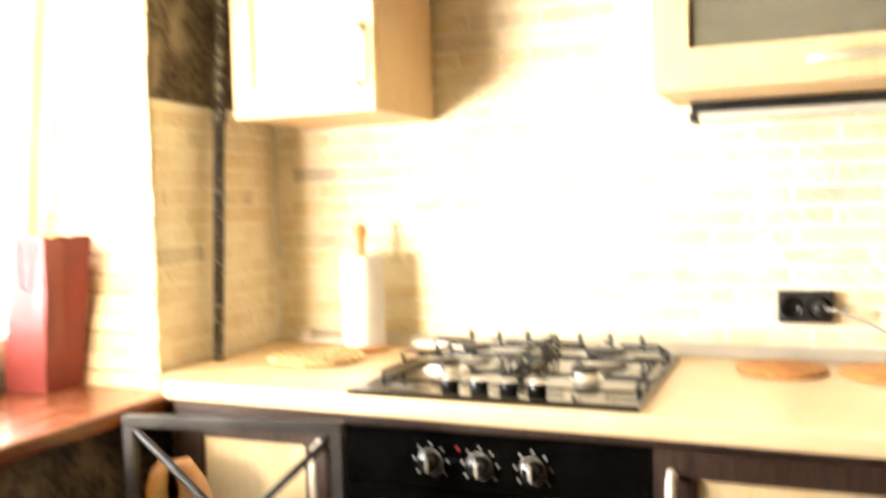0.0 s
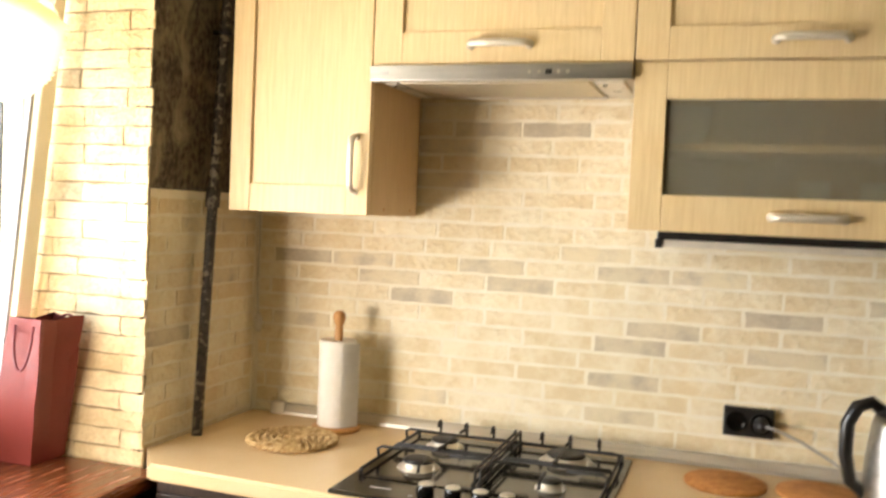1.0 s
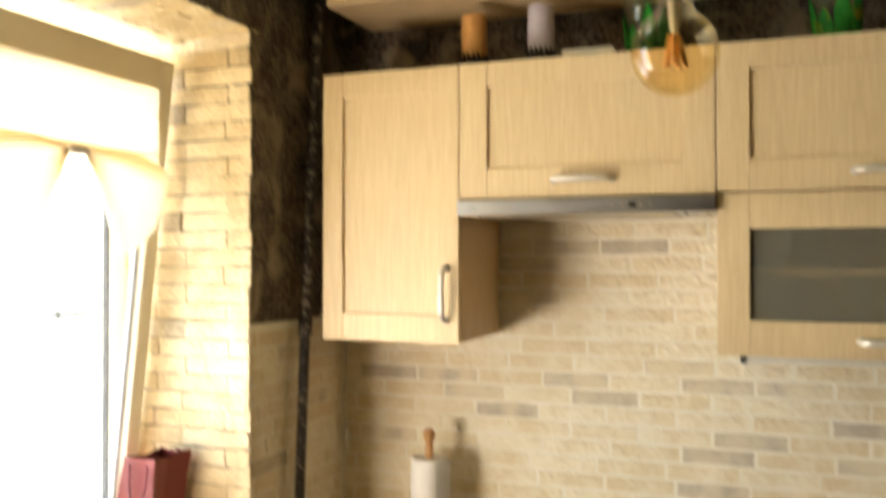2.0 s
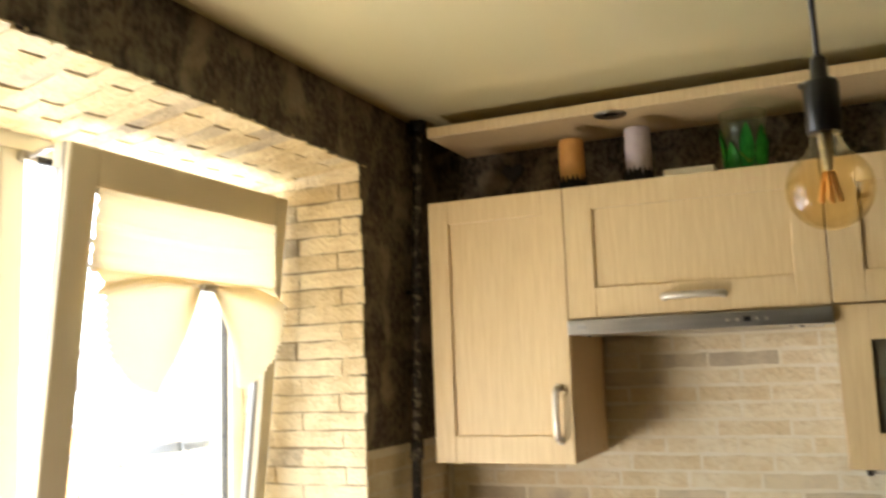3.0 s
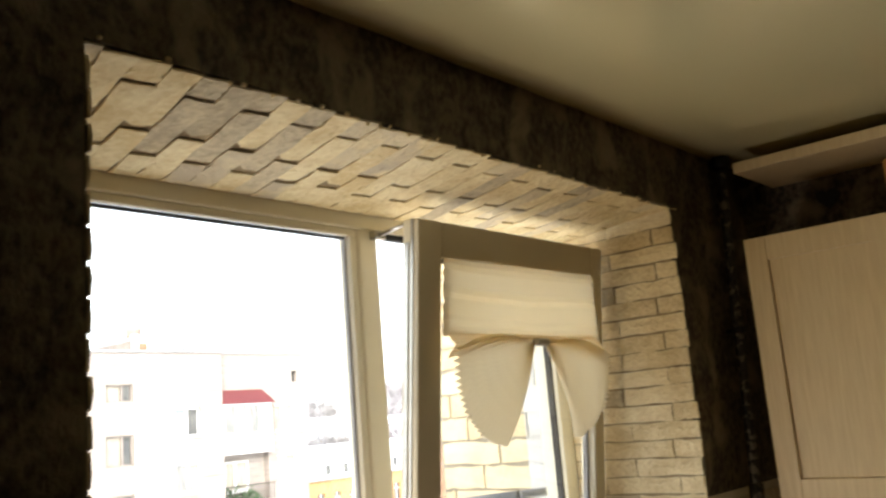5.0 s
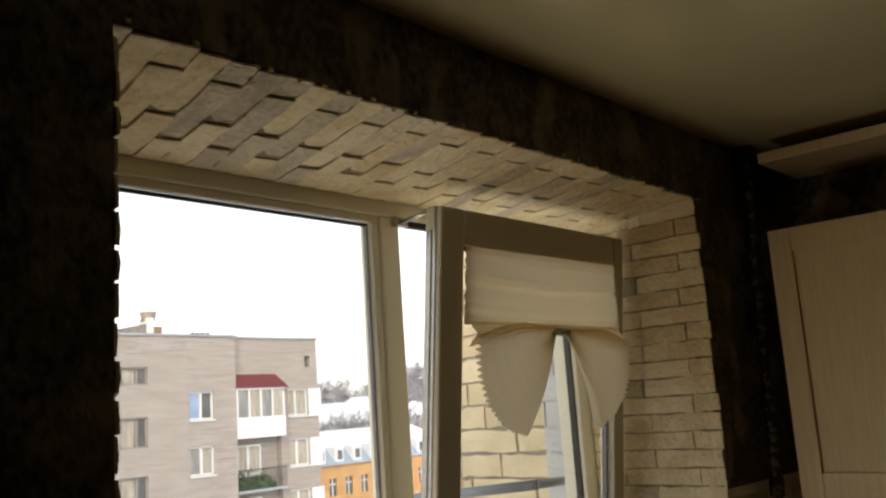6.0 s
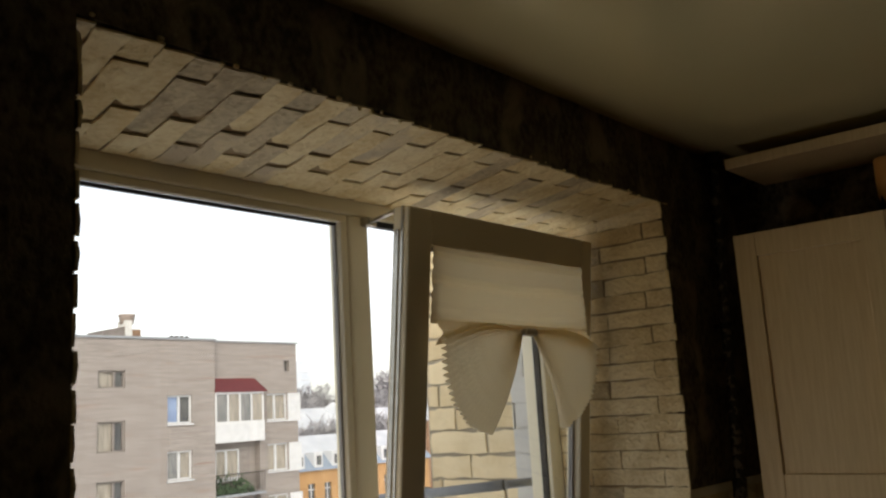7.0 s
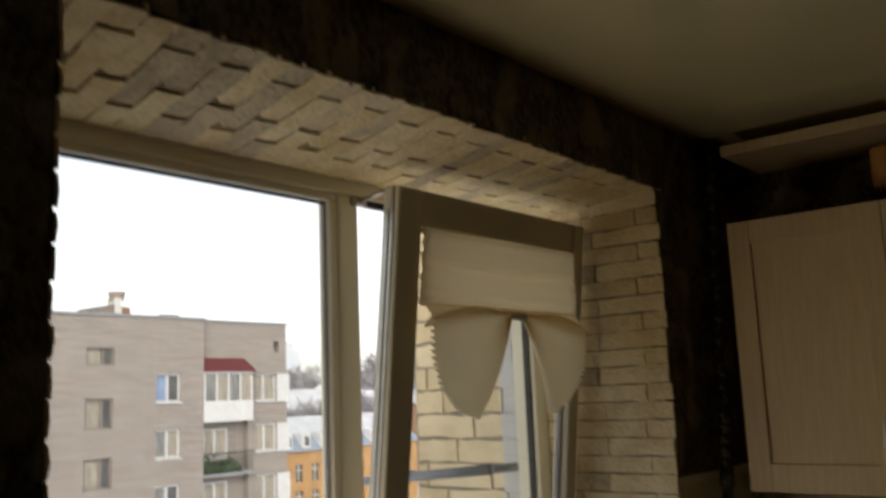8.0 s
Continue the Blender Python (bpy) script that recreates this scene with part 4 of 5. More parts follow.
TX, TY, TR = 0.280, -0.278, 0.112
trivet = thing("wicker_trivet", (TX, TY, TOP_Z), "round woven straw trivet lying on the worktop", "trivet")
for k in range(6):
    bm = bmesh.new()
    r = TR * (0.16 + 0.158 * k)
    n_r = 10 + 6 * k
    for ph in (0, math.pi):
        tube(bm, [(TX + (r + 0.0065 * math.cos(i * math.pi * 0.5 + ph)) * math.cos(i * math.tau / (n_r * 2)), TY + (r + 0.0065 * math.cos(i * math.pi * 0.5 + ph)) * math.sin(i * math.tau / (n_r * 2)), TOP_Z + 0.0085 + 0.0040 * math.sin(i * math.pi * 0.5 + ph)) for i in range(n_r * 2)], 0.0040, 6, closed=True)
    part("straw_coil", bm, WICKER, trivet)
for k in range(20):
    a = k * math.tau / 20
    bm = bmesh.new()
    tube(bm, [(TX, TY, TOP_Z + 0.006), (TX + TR * math.cos(a), TY + TR * math.sin(a), TOP_Z + 0.006)], 0.0028, 6)
    part("spoke", bm, WICKER, trivet)


def cork_mat(x, y):
    c = thing("cork_mat", (x, y, TOP_Z), "round cork pot mat lying on the worktop", "pot mat", "cork mats")
    bm = bmesh.new()
    lathe(bm, (x, y, TOP_Z + 0.0004), [(0.089, 0.0), (0.0905, 0.002), (0.0905, 0.008), (0.088, 0.010), (0.0, 0.010)], 44)
    part("disc", bm, CORK, c)
    return c


for mx, my in ((1.311, -0.160), (1.508, -0.158)):
    cork_mat(mx, my)

kettle = thing("electric_kettle", (1.69, -0.30, TOP_Z), "steel electric kettle with a black loop handle", "kettle")
KX, KY = 1.655, -0.27
bm = bmesh.new()
lathe(bm, (KX, KY, TOP_Z + 0.0005), [(0.085, 0.0), (0.087, 0.010), (0.080, 0.022), (0.0, 0.022)], 36)
part("base", bm, PLASTIC, kettle)
bm = bmesh.new()
lathe(bm, (KX, KY, TOP_Z + 0.024), [(0.078, 0.0), (0.080, 0.02), (0.076, 0.10), (0.066, 0.175), (0.060, 0.190), (0.0, 0.192)], 40)
part("body", bm, STEEL, kettle)
bm = bmesh.new()
lathe(bm, (KX, KY, TOP_Z + 0.217), [(0.062, 0.0), (0.060, 0.010), (0.035, 0.020), (0.012, 0.024), (0.0, 0.034)], 36)
part("lid", bm, PLASTIC, kettle)
bm = bmesh.new()
tube(bm, [(KX - 0.045, KY - 0.005, TOP_Z + 0.222), (KX - 0.070, KY - 0.008, TOP_Z + 0.240), (KX - 0.096, KY - 0.010, TOP_Z + 0.230), (KX - 0.113, KY - 0.012, TOP_Z + 0.195), (KX - 0.114, KY - 0.012, TOP_Z + 0.130), (KX - 0.102, KY - 0.010, TOP_Z + 0.075), (KX - 0.074, KY - 0.006, TOP_Z + 0.052)], [0.013, 0.014, 0.014, 0.014, 0.014, 0.013, 0.012], 12)
part("handle", bm, PLASTIC, kettle)
bm = bmesh.new()
tube(bm, [(KX + 0.060, KY, TOP_Z + 0.150), (KX + 0.105, KY, TOP_Z + 0.200)], [0.024, 0.014], 14)
part("spout", bm, STEEL, kettle)

rail = part("front_rail", boxed(0.102, 2.58, FY + 0.004, FY + 0.018, TOP_Z - 0.0630, TOP_Z - 0.0382), WENGE, worktop, "dark wenge rail under the front edge")

# ---- gift bag on the sill ----
bag = thing("gift_bag", (-0.255, -0.57, SILL_Z), "tall burgundy paper gift bag with cord handles, on the sill", "gift bag")
bx0, bx1, by0, by1, bz0, bz1 = -0.342, -0.212, -0.624, -0.512, SILL_Z + 0.001, SILL_Z + 0.354


def bag_ring(f, inset=0.0):
    """Outline of the bag at height f: gussets pinched in, foot drawn in, rim crumpled."""
    foot = max(0.0, 1 - f / 0.25)
    x0, x1 = bx0 + 0.116 * f + 0.010 * foot ** 2 + inset, bx1 + 0.076 * f - inset
    y0, y1 = by0 - 0.058 * f + inset, by1 - 0.034 * f - inset
    g = 0.016 * min(1.0, max(0.0, (f - 0.12) / 0.6)) + 0.001
    ym = (y0 + y1) / 2
    ring = []
    for x, y, dip in ((x0, y0, 0), ((x0 * 2 + x1) / 3, y0 + 0.2 * g, 0.002), ((x0 + x1 * 2) / 3, y0 + 0.3 * g, 0.003), (x1, y0, 0.002), (x1 - g * 0.6, (y0 * 2 + ym) / 3, 0.004),
                      (x1 - g, ym, 0.010), (x1 - g * 0.4, (ym + y1 * 2) / 3, 0.003), (x1, y1, 0.004), ((x0 + x1) / 2, y1 - 0.4 * g, 0.012), (x0, y1, 0.003), (x0 + g * 0.4, ym, 0.010)):
        n = 0.0035 * f * noise.noise((x * 40, y * 40, f * 6))
        ring.append((x + n, y + n, bz0 + (bz1 - bz0) * f - dip * f ** 4))
    return ring


bm = bmesh.new()
rings = [[bm.verts.new(p) for p in bag_ring(f)] for f in (0.0, 0.06, 0.12, 0.2, 0.3, 0.42, 0.55, 0.68, 0.8, 0.9, 1.0)]
for a, b in zip(rings, rings[1:]):
    for k in range(11):
        bm.faces.new((a[k], a[(k + 1) % 11], b[(k + 1) % 11], b[k]))
bm.faces.new(rings[0][::-1])
part("shell", bm, BAG, bag)
bm = bmesh.new()
rings = [[bm.verts.new(p) for p in bag_ring(f, 0.003)] for f in (0.01, 0.12, 0.3, 0.55, 0.8, 0.9, 0.999)]
for a, b in zip(rings, rings[1:]):
    for k in range(11):
        bm.faces.new((a[(k + 1) % 11], a[k], b[k], b[(k + 1) % 11]))
part("lining", bm, BAG_IN, bag)
for y, s in ((by0 - 0.060, -1), (by1 - 0.042, 1)):
    bm = bmesh.new()
    pts = []
    for i in range(17):
        f = i / 16
        swing = math.sin(f * math.pi) ** 0.55
        pts.append((-0.206 + 0.050 * f - (0.010 * swing * (1 - f) if s < 0 else 0), y + s * 0.006 * swing, bz1 - 0.018 - (0.100 * swing if s < 0 else -0.012 * swing)))
    tube(bm, pts, 0.0030, 8)
    part("handle_cord", bm, BAG_IN, bag, "burgundy cord handle")

# ---- pendant lamp ----
PX, PY, PZ = 1.099, -1.325, 1.938
pend = thing("pendant_lamp", (PX, PY, CEIL_Z), "unlit amber globe filament bulb on a black pendant cable", "pendant lamp")
bm = bmesh.new()
tube(bm, [(PX - 0.004, PY, CEIL_Z - 0.012), (PX - 0.003, PY, 2.25), (PX, PY, PZ + 0.140)], 0.0036, 8)
part("cable", bm, PLASTIC, pend)
bm = bmesh.new()
lathe(bm, (PX - 0.004, PY, CEIL_Z - 0.020), [(0.0, 0.0), (0.040, 0.002), (0.045, 0.010), (0.045, 0.020)], 32)
part("ceiling_rose", bm, PLASTIC, pend)
bm = bmesh.new()
lathe(bm, (PX, PY, PZ + 0.068), [(0.0195, 0.0), (0.0205, 0.002), (0.0205, 0.060), (0.0180, 0.065), (0.0105, 0.068), (0.0095, 0.092), (0.005, 0.097), (0.0, 0.097)], 28)
part("socket", bm, PLASTIC, pend, "black bulb holder")
bm = bmesh.new()
lathe(bm, (PX, PY, PZ), [(0.0165, 0.076), (0.0168, 0.064), (0.0200, 0.054)] + [(0.050 * math.sin(radians(d)), 0.050 * math.cos(radians(d))) for d in (30, 40, 55, 70, 85, 100, 115, 130, 145, 160, 172)] + [(0.0, -0.050)], 40)
bulb = part("bulb", bm, AMBER, pend, "amber glass globe")
bm = bmesh.new()
lathe(bm, (PX, PY, PZ + 0.022), [(0.0085, 0.045), (0.006, 0.008), (0.004, 0.0), (0.0, -0.001)], 14)
part("stem", bm, LAMP_LENS, bulb)
for k in range(6):
    a = k * math.tau / 6 + 0.4
    bm = bmesh.new()
    tube(bm, [(PX + 0.005 * math.cos(a), PY + 0.005 * math.sin(a), PZ + 0.020), (PX + 0.0125 * math.cos(a), PY + 0.0125 * math.sin(a), PZ - 0.016)], 0.0026, 8)
    part("filament", bm, FILAMENT, bulb, "orange filament stick")

# ---- chairs in front of the units ----
ch = thing("metal_chair", (0.37, -0.93, 0.0), "black metal chair with a crossed backrest", "chair")
cx0, cx1, cy = 0.165, 0.575, -0.795
for x in (cx0, cx1):
    bm = bmesh.new()
    box(bm, x - 0.011, x + 0.011, cy - 0.011, cy + 0.011, 0.0, 0.884, 0.003)
    part("back_post", bm, BLACK_METAL, ch)
    bm = bmesh.new()
    box(bm, x - 0.011, x + 0.011, cy - 0.41, cy - 0.388, 0.0, 0.44, 0.003)
    part("front_leg", bm, BLACK_METAL, ch)
part("top_rail", boxed(cx0 - 0.011, cx1 + 0.011, cy - 0.012, cy + 0.012, 0.8845, 0.907, bevel=0.003), BLACK_METAL, ch)
part("lower_rail", boxed(cx0 + 0.0115, cx1 - 0.0115, cy - 0.009, cy + 0.009, 0.50, 0.522, bevel=0.003), BLACK_METAL, ch)
for s in (0, 1):
    bm = bmesh.new()
    xa, xb = (cx0 + 0.012, cx1 - 0.012) if s == 0 else (cx1 - 0.012, cx0 + 0.012)
    tube(bm, [(xa, cy + (0.004 if s else -0.004), 0.880), (xb, cy + (0.004 if s else -0.004), 0.524)], 0.0075, 8)
    part("cross_bar", bm, BLACK_METAL, ch)
part("seat", boxed(cx0 - 0.01, cx1 + 0.01, cy - 0.42, cy - 0.0115, 0.441, 0.462, bevel=0.006), WENGE, ch)
# pulled out a little askew
ch.rotation_euler.z = radians(9)
ch.location = (0.410, -0.908, 0.0)

ch2 = thing("wooden_stool_chair", (0.25, -0.68, 0.0), "tan bentwood chair with a rounded plywood back", "chair")
bm = bmesh.new()
rows = []
for i in range(11):
    f = i / 10
    w = 0.085 * min(1.0, math.sqrt(max(0.0, 1 - (max(0.0, f - 0.72) / 0.28) ** 2)) + 0.0) if f < 0.999 else 0.030
    rows.append([bm.verts.new((0.200 + w * s, -0.695 - 0.020 * (1 - s * s), 0.44 + 0.36 * f)) for s in (-1, -0.6, -0.2, 0.2, 0.6, 1)])
for a, b in zip(rows, rows[1:]):
    for k in range(5):
        f = bm.faces.new((a[k], a[k + 1], b[k + 1], b[k]))
        f.smooth = True
bmesh.ops.solidify(bm, geom=bm.faces, thickness=0.012)
part("backrest", bm, BEECH, ch2)
bm = bmesh.new()
lathe(bm, (0.200, -0.76, 0.412), [(0.13, 0.0), (0.14, 0.008), (0.135, 0.026), (0.0, 0.024)], 32)
part("seat", bm, BEECH, ch2)
for sx in (-1, 1):
    for sy in (-1, 1):
        bm = bmesh.new()
        tube(bm, [(0.200 + sx * 0.085, -0.76 + sy * 0.085, 0.414), (0.200 + sx * 0.105, -0.76 + sy * 0.105, 0.0)], [0.014, 0.010], 10)
        part("leg", bm, BEECH, ch2)


# ---- outside ----
FACADE_M = surf("pale_pink_brick_facade", (0.211, 0.183, 0.164), (0.302, 0.268, 0.243), 0.9, 0.9, 0.3, 3.4, stretch=(1, 0.6, 13), fine_mix=1.1, c3=(0.235, 0.165, 0.135), c3_at=0.61, c3_soft=0.10)
PARAPET_M = surf("grey_flashing", (0.22, 0.23, 0.245), (0.28, 0.295, 0.31), 2, 0.6, 0.1, 20)
WINDOW_W = surf("white_window_paint", (0.50, 0.50, 0.50), (0.58, 0.58, 0.58), 3, 0.5, 0.0, 20)
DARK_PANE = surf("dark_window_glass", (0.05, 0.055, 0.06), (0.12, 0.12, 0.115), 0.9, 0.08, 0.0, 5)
CURTAIN = surf("curtained_window", (0.20, 0.18, 0.15), (0.38, 0.34, 0.28), 2.5, 0.5, 0.0, 12, stretch=(1, 4, 0.4))
BROWN_FRAME = surf("weathered_brown_frame", (0.16, 0.14, 0.125), (0.23, 0.20, 0.18), 3, 0.7, 0.0, 20)
HAZE_PANE = surf("pane_with_net_curtain", (0.13, 0.135, 0.135), (0.27, 0.265, 0.25), 2.2, 0.2, 0.0, 9, stretch=(1, 3, 0.5))
BLUE_BLIND = surf("blue_roller_blind", (0.17, 0.23, 0.36), (0.24, 0.31, 0.45), 1.5, 0.6, 0.0, 9)
RED_ROOF = surf("dark_red_sheet_roof", (0.10, 0.020, 0.022), (0.14, 0.030, 0.032), 3, 0.5, 0.0, 20)
ORANGE_M = surf("orange_stucco", (0.36, 0.20, 0.085), (0.44, 0.26, 0.115), 0.6, 0.9, 0.1, 8)
SNOW_M = surf("snow", (0.50, 0.52, 0.55), (0.66, 0.67, 0.69), 0.4, 0.8, 0.1, 6)
SLATE_M = surf("blue_grey_sheet_roof", (0.22, 0.27, 0.33), (0.30, 0.35, 0.42), 0.8, 0.6, 0.0, 8)
POT = surf("weathered_clay_pot", (0.26, 0.205, 0.17), (0.36, 0.30, 0.26), 3, 0.9, 0.2, 20)
RUST = surf("rusty_brick_chimney", (0.20, 0.11, 0.065), (0.30, 0.19, 0.12), 3, 0.9, 0.2, 20)
GROUND_M = surf("snowy_ground", (0.72, 0.72, 0.72), (0.86, 0.86, 0.87), 0.05, 0.9, 0.1, 0.6, c3=(0.30, 0.29, 0.27), c3_at=0.66)
# twigs coloured pale grey: the haze of distance is in the colour
BARK_HAZED = surf("haze_paled_twigs", (0.30, 0.29, 0.30), (0.42, 0.41, 0.42), 0.6, 0.9, 0.1, 6)
PLANTS_M = surf("balcony_plants", (0.03, 0.07, 0.03), (0.09, 0.14, 0.07), 3, 0.8, 0.1, 12)
SIL_BRICK = surf("cream_silicate_brick", (0.62, 0.49, 0.29), (0.76, 0.63, 0.41), 7, 0.85, 0.4, 60, random_mix=0.4)
SIL_JOINT = surf("grey_brick_joint", (0.30, 0.26, 0.20), (0.40, 0.35, 0.27), 10, 0.9, 0.3, 60)
WHITE_BRICK = surf("whitewashed_brick", (0.52, 0.51, 0.48), (0.62, 0.61, 0.58), 7, 0.85, 0.4, 60)
# pale blue-grey that carries the air's haze in the colour
HAZE = surf("haze_tinted_render", (0.52, 0.56, 0.61), (0.60, 0.63, 0.67), 0.2, 0.9, 0.0, 2)
GZ = -14.0

bm = bmesh.new()
bmesh.ops.create_grid(bm, x_segments=8, y_segments=8, size=2500, matrix=Matrix.Translation((0, 0, GZ)))
ground = solid("ground", bm, GROUND_M, "snow-patched ground far below the window", "ground", "structure")

# brick pier of the house beside the window, outside the glass
pier = solid("brick_pier", boxed(-1.04, -0.445, -0.288, 0.12, GZ, 4.0), SIL_JOINT, "cream silicate brick pier outside the window", "wall", "structure")
part("white_return", boxed(-0.665, -0.446, -0.315, -0.289, GZ, 4.0), WHITE_BRICK, pier, "whitewashed outer reveal")
bm = bmesh.new()
tube(bm, [(-0.98, -0.62, 1.515), (-0.50, -0.60, 1.56)], 0.014)
tube(bm, [(-0.98, -0.62, 1.515), (-1.05, -0.30, 1.51)], 0.012)
tube(bm, [(-0.50, -0.60, 1.56), (-0.47, -0.47, 1.56)], 0.012)
solid("drying_rail", bm, PARAPET_M, "grey metal rail fixed outside the window", "rail")

# five-storey block opposite
XH = -43.0
block = thing("apartment_building", (XH - 6, 20, GZ), "pale pink brick apartment block with a flat roof and balconies", "building")
holes = []


def opening(y0, y1, z0, z1):
    holes.append((y0, y1, z0, z1))


ST = 3.05
COL_A = [(21.68, 23.24, 4.07, 5.01)] + [(21.66, 23.24, 0.75 - ST * i, 2.35 - ST * i) for i in range(5)]
COL_B = [(25.77, 27.35, 2.06 - ST * i, 3.61 - ST * i) for i in range(5)]
COL_0 = [(17.4, 18.9, 2.06 - ST * i, 3.61 - ST * i) for i in range(5)]
for h in COL_A + COL_B + COL_0:
    opening(*h)
LEFT = list(holes)
holes2 = [(34.45, 34.88, 4.96, 5.64)] + [(33.02, 34.62, 1.95 - ST * i, 3.58 - ST * i) for i in range(5)] + [(28.95, 32.42, -2.05 - ST * i, 0.86 - ST * i) for i in range(4)] + [(28.95, 32.42, 2.0, 3.9)]


def facade(y0, y1, x, top, hs):
    bm = bmesh.new()
    holed(bm, [y0, y1] + [h for a in hs for h in a[:2]], [GZ, top] + [h for a in hs for h in a[2:]], hs, lambda u, v, s: (x - 0.45 * s, u, v))
    return bm


part("wall", facade(6.0, 28.88, XH, 6.72, LEFT), FACADE_M, block)
part("wall", facade(28.88, 35.45, XH - 0.5, 6.70, holes2), FACADE_M, block)
part("wall", boxed(XH - 12, XH - 0.95, 35.0, 35.45, GZ, 6.70), FACADE_M, block)
part("wall", boxed(XH - 12, XH - 0.46, 5.6, 6.0, GZ, 6.70), FACADE_M, block)
# solid dark filler: the gloom of the unlit rooms as a colour
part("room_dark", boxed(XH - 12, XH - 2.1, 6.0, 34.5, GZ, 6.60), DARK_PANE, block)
roof = part("roof", boxed(XH - 12.2, XH + 0.12, 5.9, 28.95, 6.72, 6.84), PARAPET_M, block, "grey metal edged flat roof")
part("roof_edge", boxed(XH - 12.2, XH - 0.38, 28.95, 35.56, 6.70, 6.80), PARAPET_M, roof)
bm = bmesh.new()
box(bm, XH - 3.2, XH - 1.6, 22.75, 24.35, 6.84, 7.30)
bm.verts.ensure_lookup_table()
for v in bm.verts:
    if v.co.z > 7.2 and v.co.y > 24:
        v.co.z = 7.62
part("stair_head", bm, BROWN_FRAME, roof)
part("chimney", boxed(XH - 2.4, XH - 1.5, 24.1, 24.5, 6.84, 7.9), WHITE_BRICK, roof)
bm = bmesh.new()
lathe(bm, (XH - 1.95, 24.42, 7.72), [(0.34, 0.0), (0.38, 0.02), (0.44, 0.42), (0.47, 0.46), (0.47, 0.56), (0.0, 0.58)], 16)
part("chimney_pot", bm, POT, roof, "rusty tapered chimney pot")
part("chimney", boxed(XH - 2.6, XH - 1.8, 24.65, 25.2, 6.84, 7.45), RUST, roof)
for k in range(4):
    bm = bmesh.new()
    tube(bm, [(XH - 1.2, 26.85 + 0.34 * k, 6.84), (XH - 1.2, 26.75 + 0.34 * k, 7.06)], 0.13)
    part("vent", bm, GASKET, roof)


def far_window(x, y0, y1, z0, z1, split, mat, frame_m=None, sill=True):
    frame_m = frame_m or WINDOW_W
    w = part("window", boxed(x - 0.22, x - 0.12, y0, y0 + 0.09, z0, z1), frame_m, block)
    part("frame", boxed(x - 0.22, x - 0.12, y1 - 0.09, y1, z0, z1), frame_m, w)
    part("frame", boxed(x - 0.22, x - 0.12, y0 + 0.09, y1 - 0.09, z1 - 0.09, z1), frame_m, w)
    part("frame", boxed(x - 0.22, x - 0.12, y0 + 0.09, y1 - 0.09, z0, z0 + 0.09), frame_m, w)
    m = y0 + (y1 - y0) * split
    part("frame", boxed(x - 0.23, x - 0.11, m - 0.06, m + 0.06, z0 + 0.09, z1 - 0.09), frame_m, w)
    if sill:
        part("sill", boxed(x - 0.1, x + 0.12, y0 - 0.05, y1 + 0.05, z0 - 0.10, z0 - 0.02), frame_m, w)
    part("pane", boxed(x - 0.32, x - 0.26, y0, y1, z0, z1), mat, w)


for i, h in enumerate(COL_A):
    far_window(XH, *h, 0.62, CURTAIN, BROWN_FRAME, False)
    part("pane", boxed(XH - 0.255, XH - 0.235, h[0] + 1.04, h[1] - 0.09, h[2] + 0.09, h[3] - 0.09), DARK_PANE, block)
for i, h in enumerate(COL_B):
    far_window(XH, *h, 0.5, DARK_PANE if i % 2 == 0 else CURTAIN)
for i, h in enumerate(COL_B[:3]):
    part("roller_blind", boxed(XH - 0.255, XH - 0.235, h[0] + 0.09, h[0] + 0.73, h[2] + 0.09, h[3] - 0.09), (BLUE_BLIND, HAZE_PANE, HAZE_PANE)[i], block)
for i, h in enumerate(COL_0):
    far_window(XH, *h, 0.5, DARK_PANE)
for h in holes2[1:6]:
    far_window(XH - 0.5, *h, 0.42, CURTAIN)
    part("bay_side", boxed(XH - 0.62, XH - 0.40, 34.64, 35.60, h[2] - 0.1, h[3]), WINDOW_W, block)
part("pane", boxed(XH - 0.9, XH - 0.8, 34.45, 34.88, 4.96, 5.64), DARK_PANE, block)
# glazed balcony under a red roof
bal = part("balcony", boxed(XH - 0.48, XH + 0.04, 28.90, 32.42, 0.80, 2.02, bevel=0.03), WINDOW_W, block, "white panelled glazed balcony")
for i in range(5):
    y = 28.90 + 0.845 * i
    part("post", boxed(XH - 0.10, XH + 0.02, y, y + 0.10, 2.02, 3.72), WINDOW_W, bal)
for i in range(4):
    y = 29.00 + 0.845 * i
    part("pane", boxed(XH - 0.08, XH - 0.04, y, y + 0.745, 2.02, 3.72), CURTAIN if i % 2 else HAZE_PANE, bal)
part("post", boxed(XH - 0.48, XH + 0.02, 32.28, 32.38, 3.5, 3.72), WINDOW_W, bal)
part("rail", boxed(XH - 0.10, XH + 0.03, 28.90, 32.38, 3.60, 3.72), WINDOW_W, bal)
bm = bmesh.new()
vs8 = [bm.verts.new(p) for p in ((XH + 0.16, 28.86, 3.72), (XH + 0.16, 32.62, 3.72), (XH - 0.5, 28.9, 4.55), (XH - 0.5, 32.1, 4.55), (XH - 0.5, 28.86, 3.72), (XH - 0.5, 32.62, 3.72))]
for q in ((0, 1, 3, 2), (4, 5, 1, 0), (0, 2, 4), (1, 5, 3), (2, 3, 5, 4)):
    bm.faces.new([vs8[i] for i in q])
part("canopy", bm, RED_ROOF, bal, "dark red sheet-metal canopy")
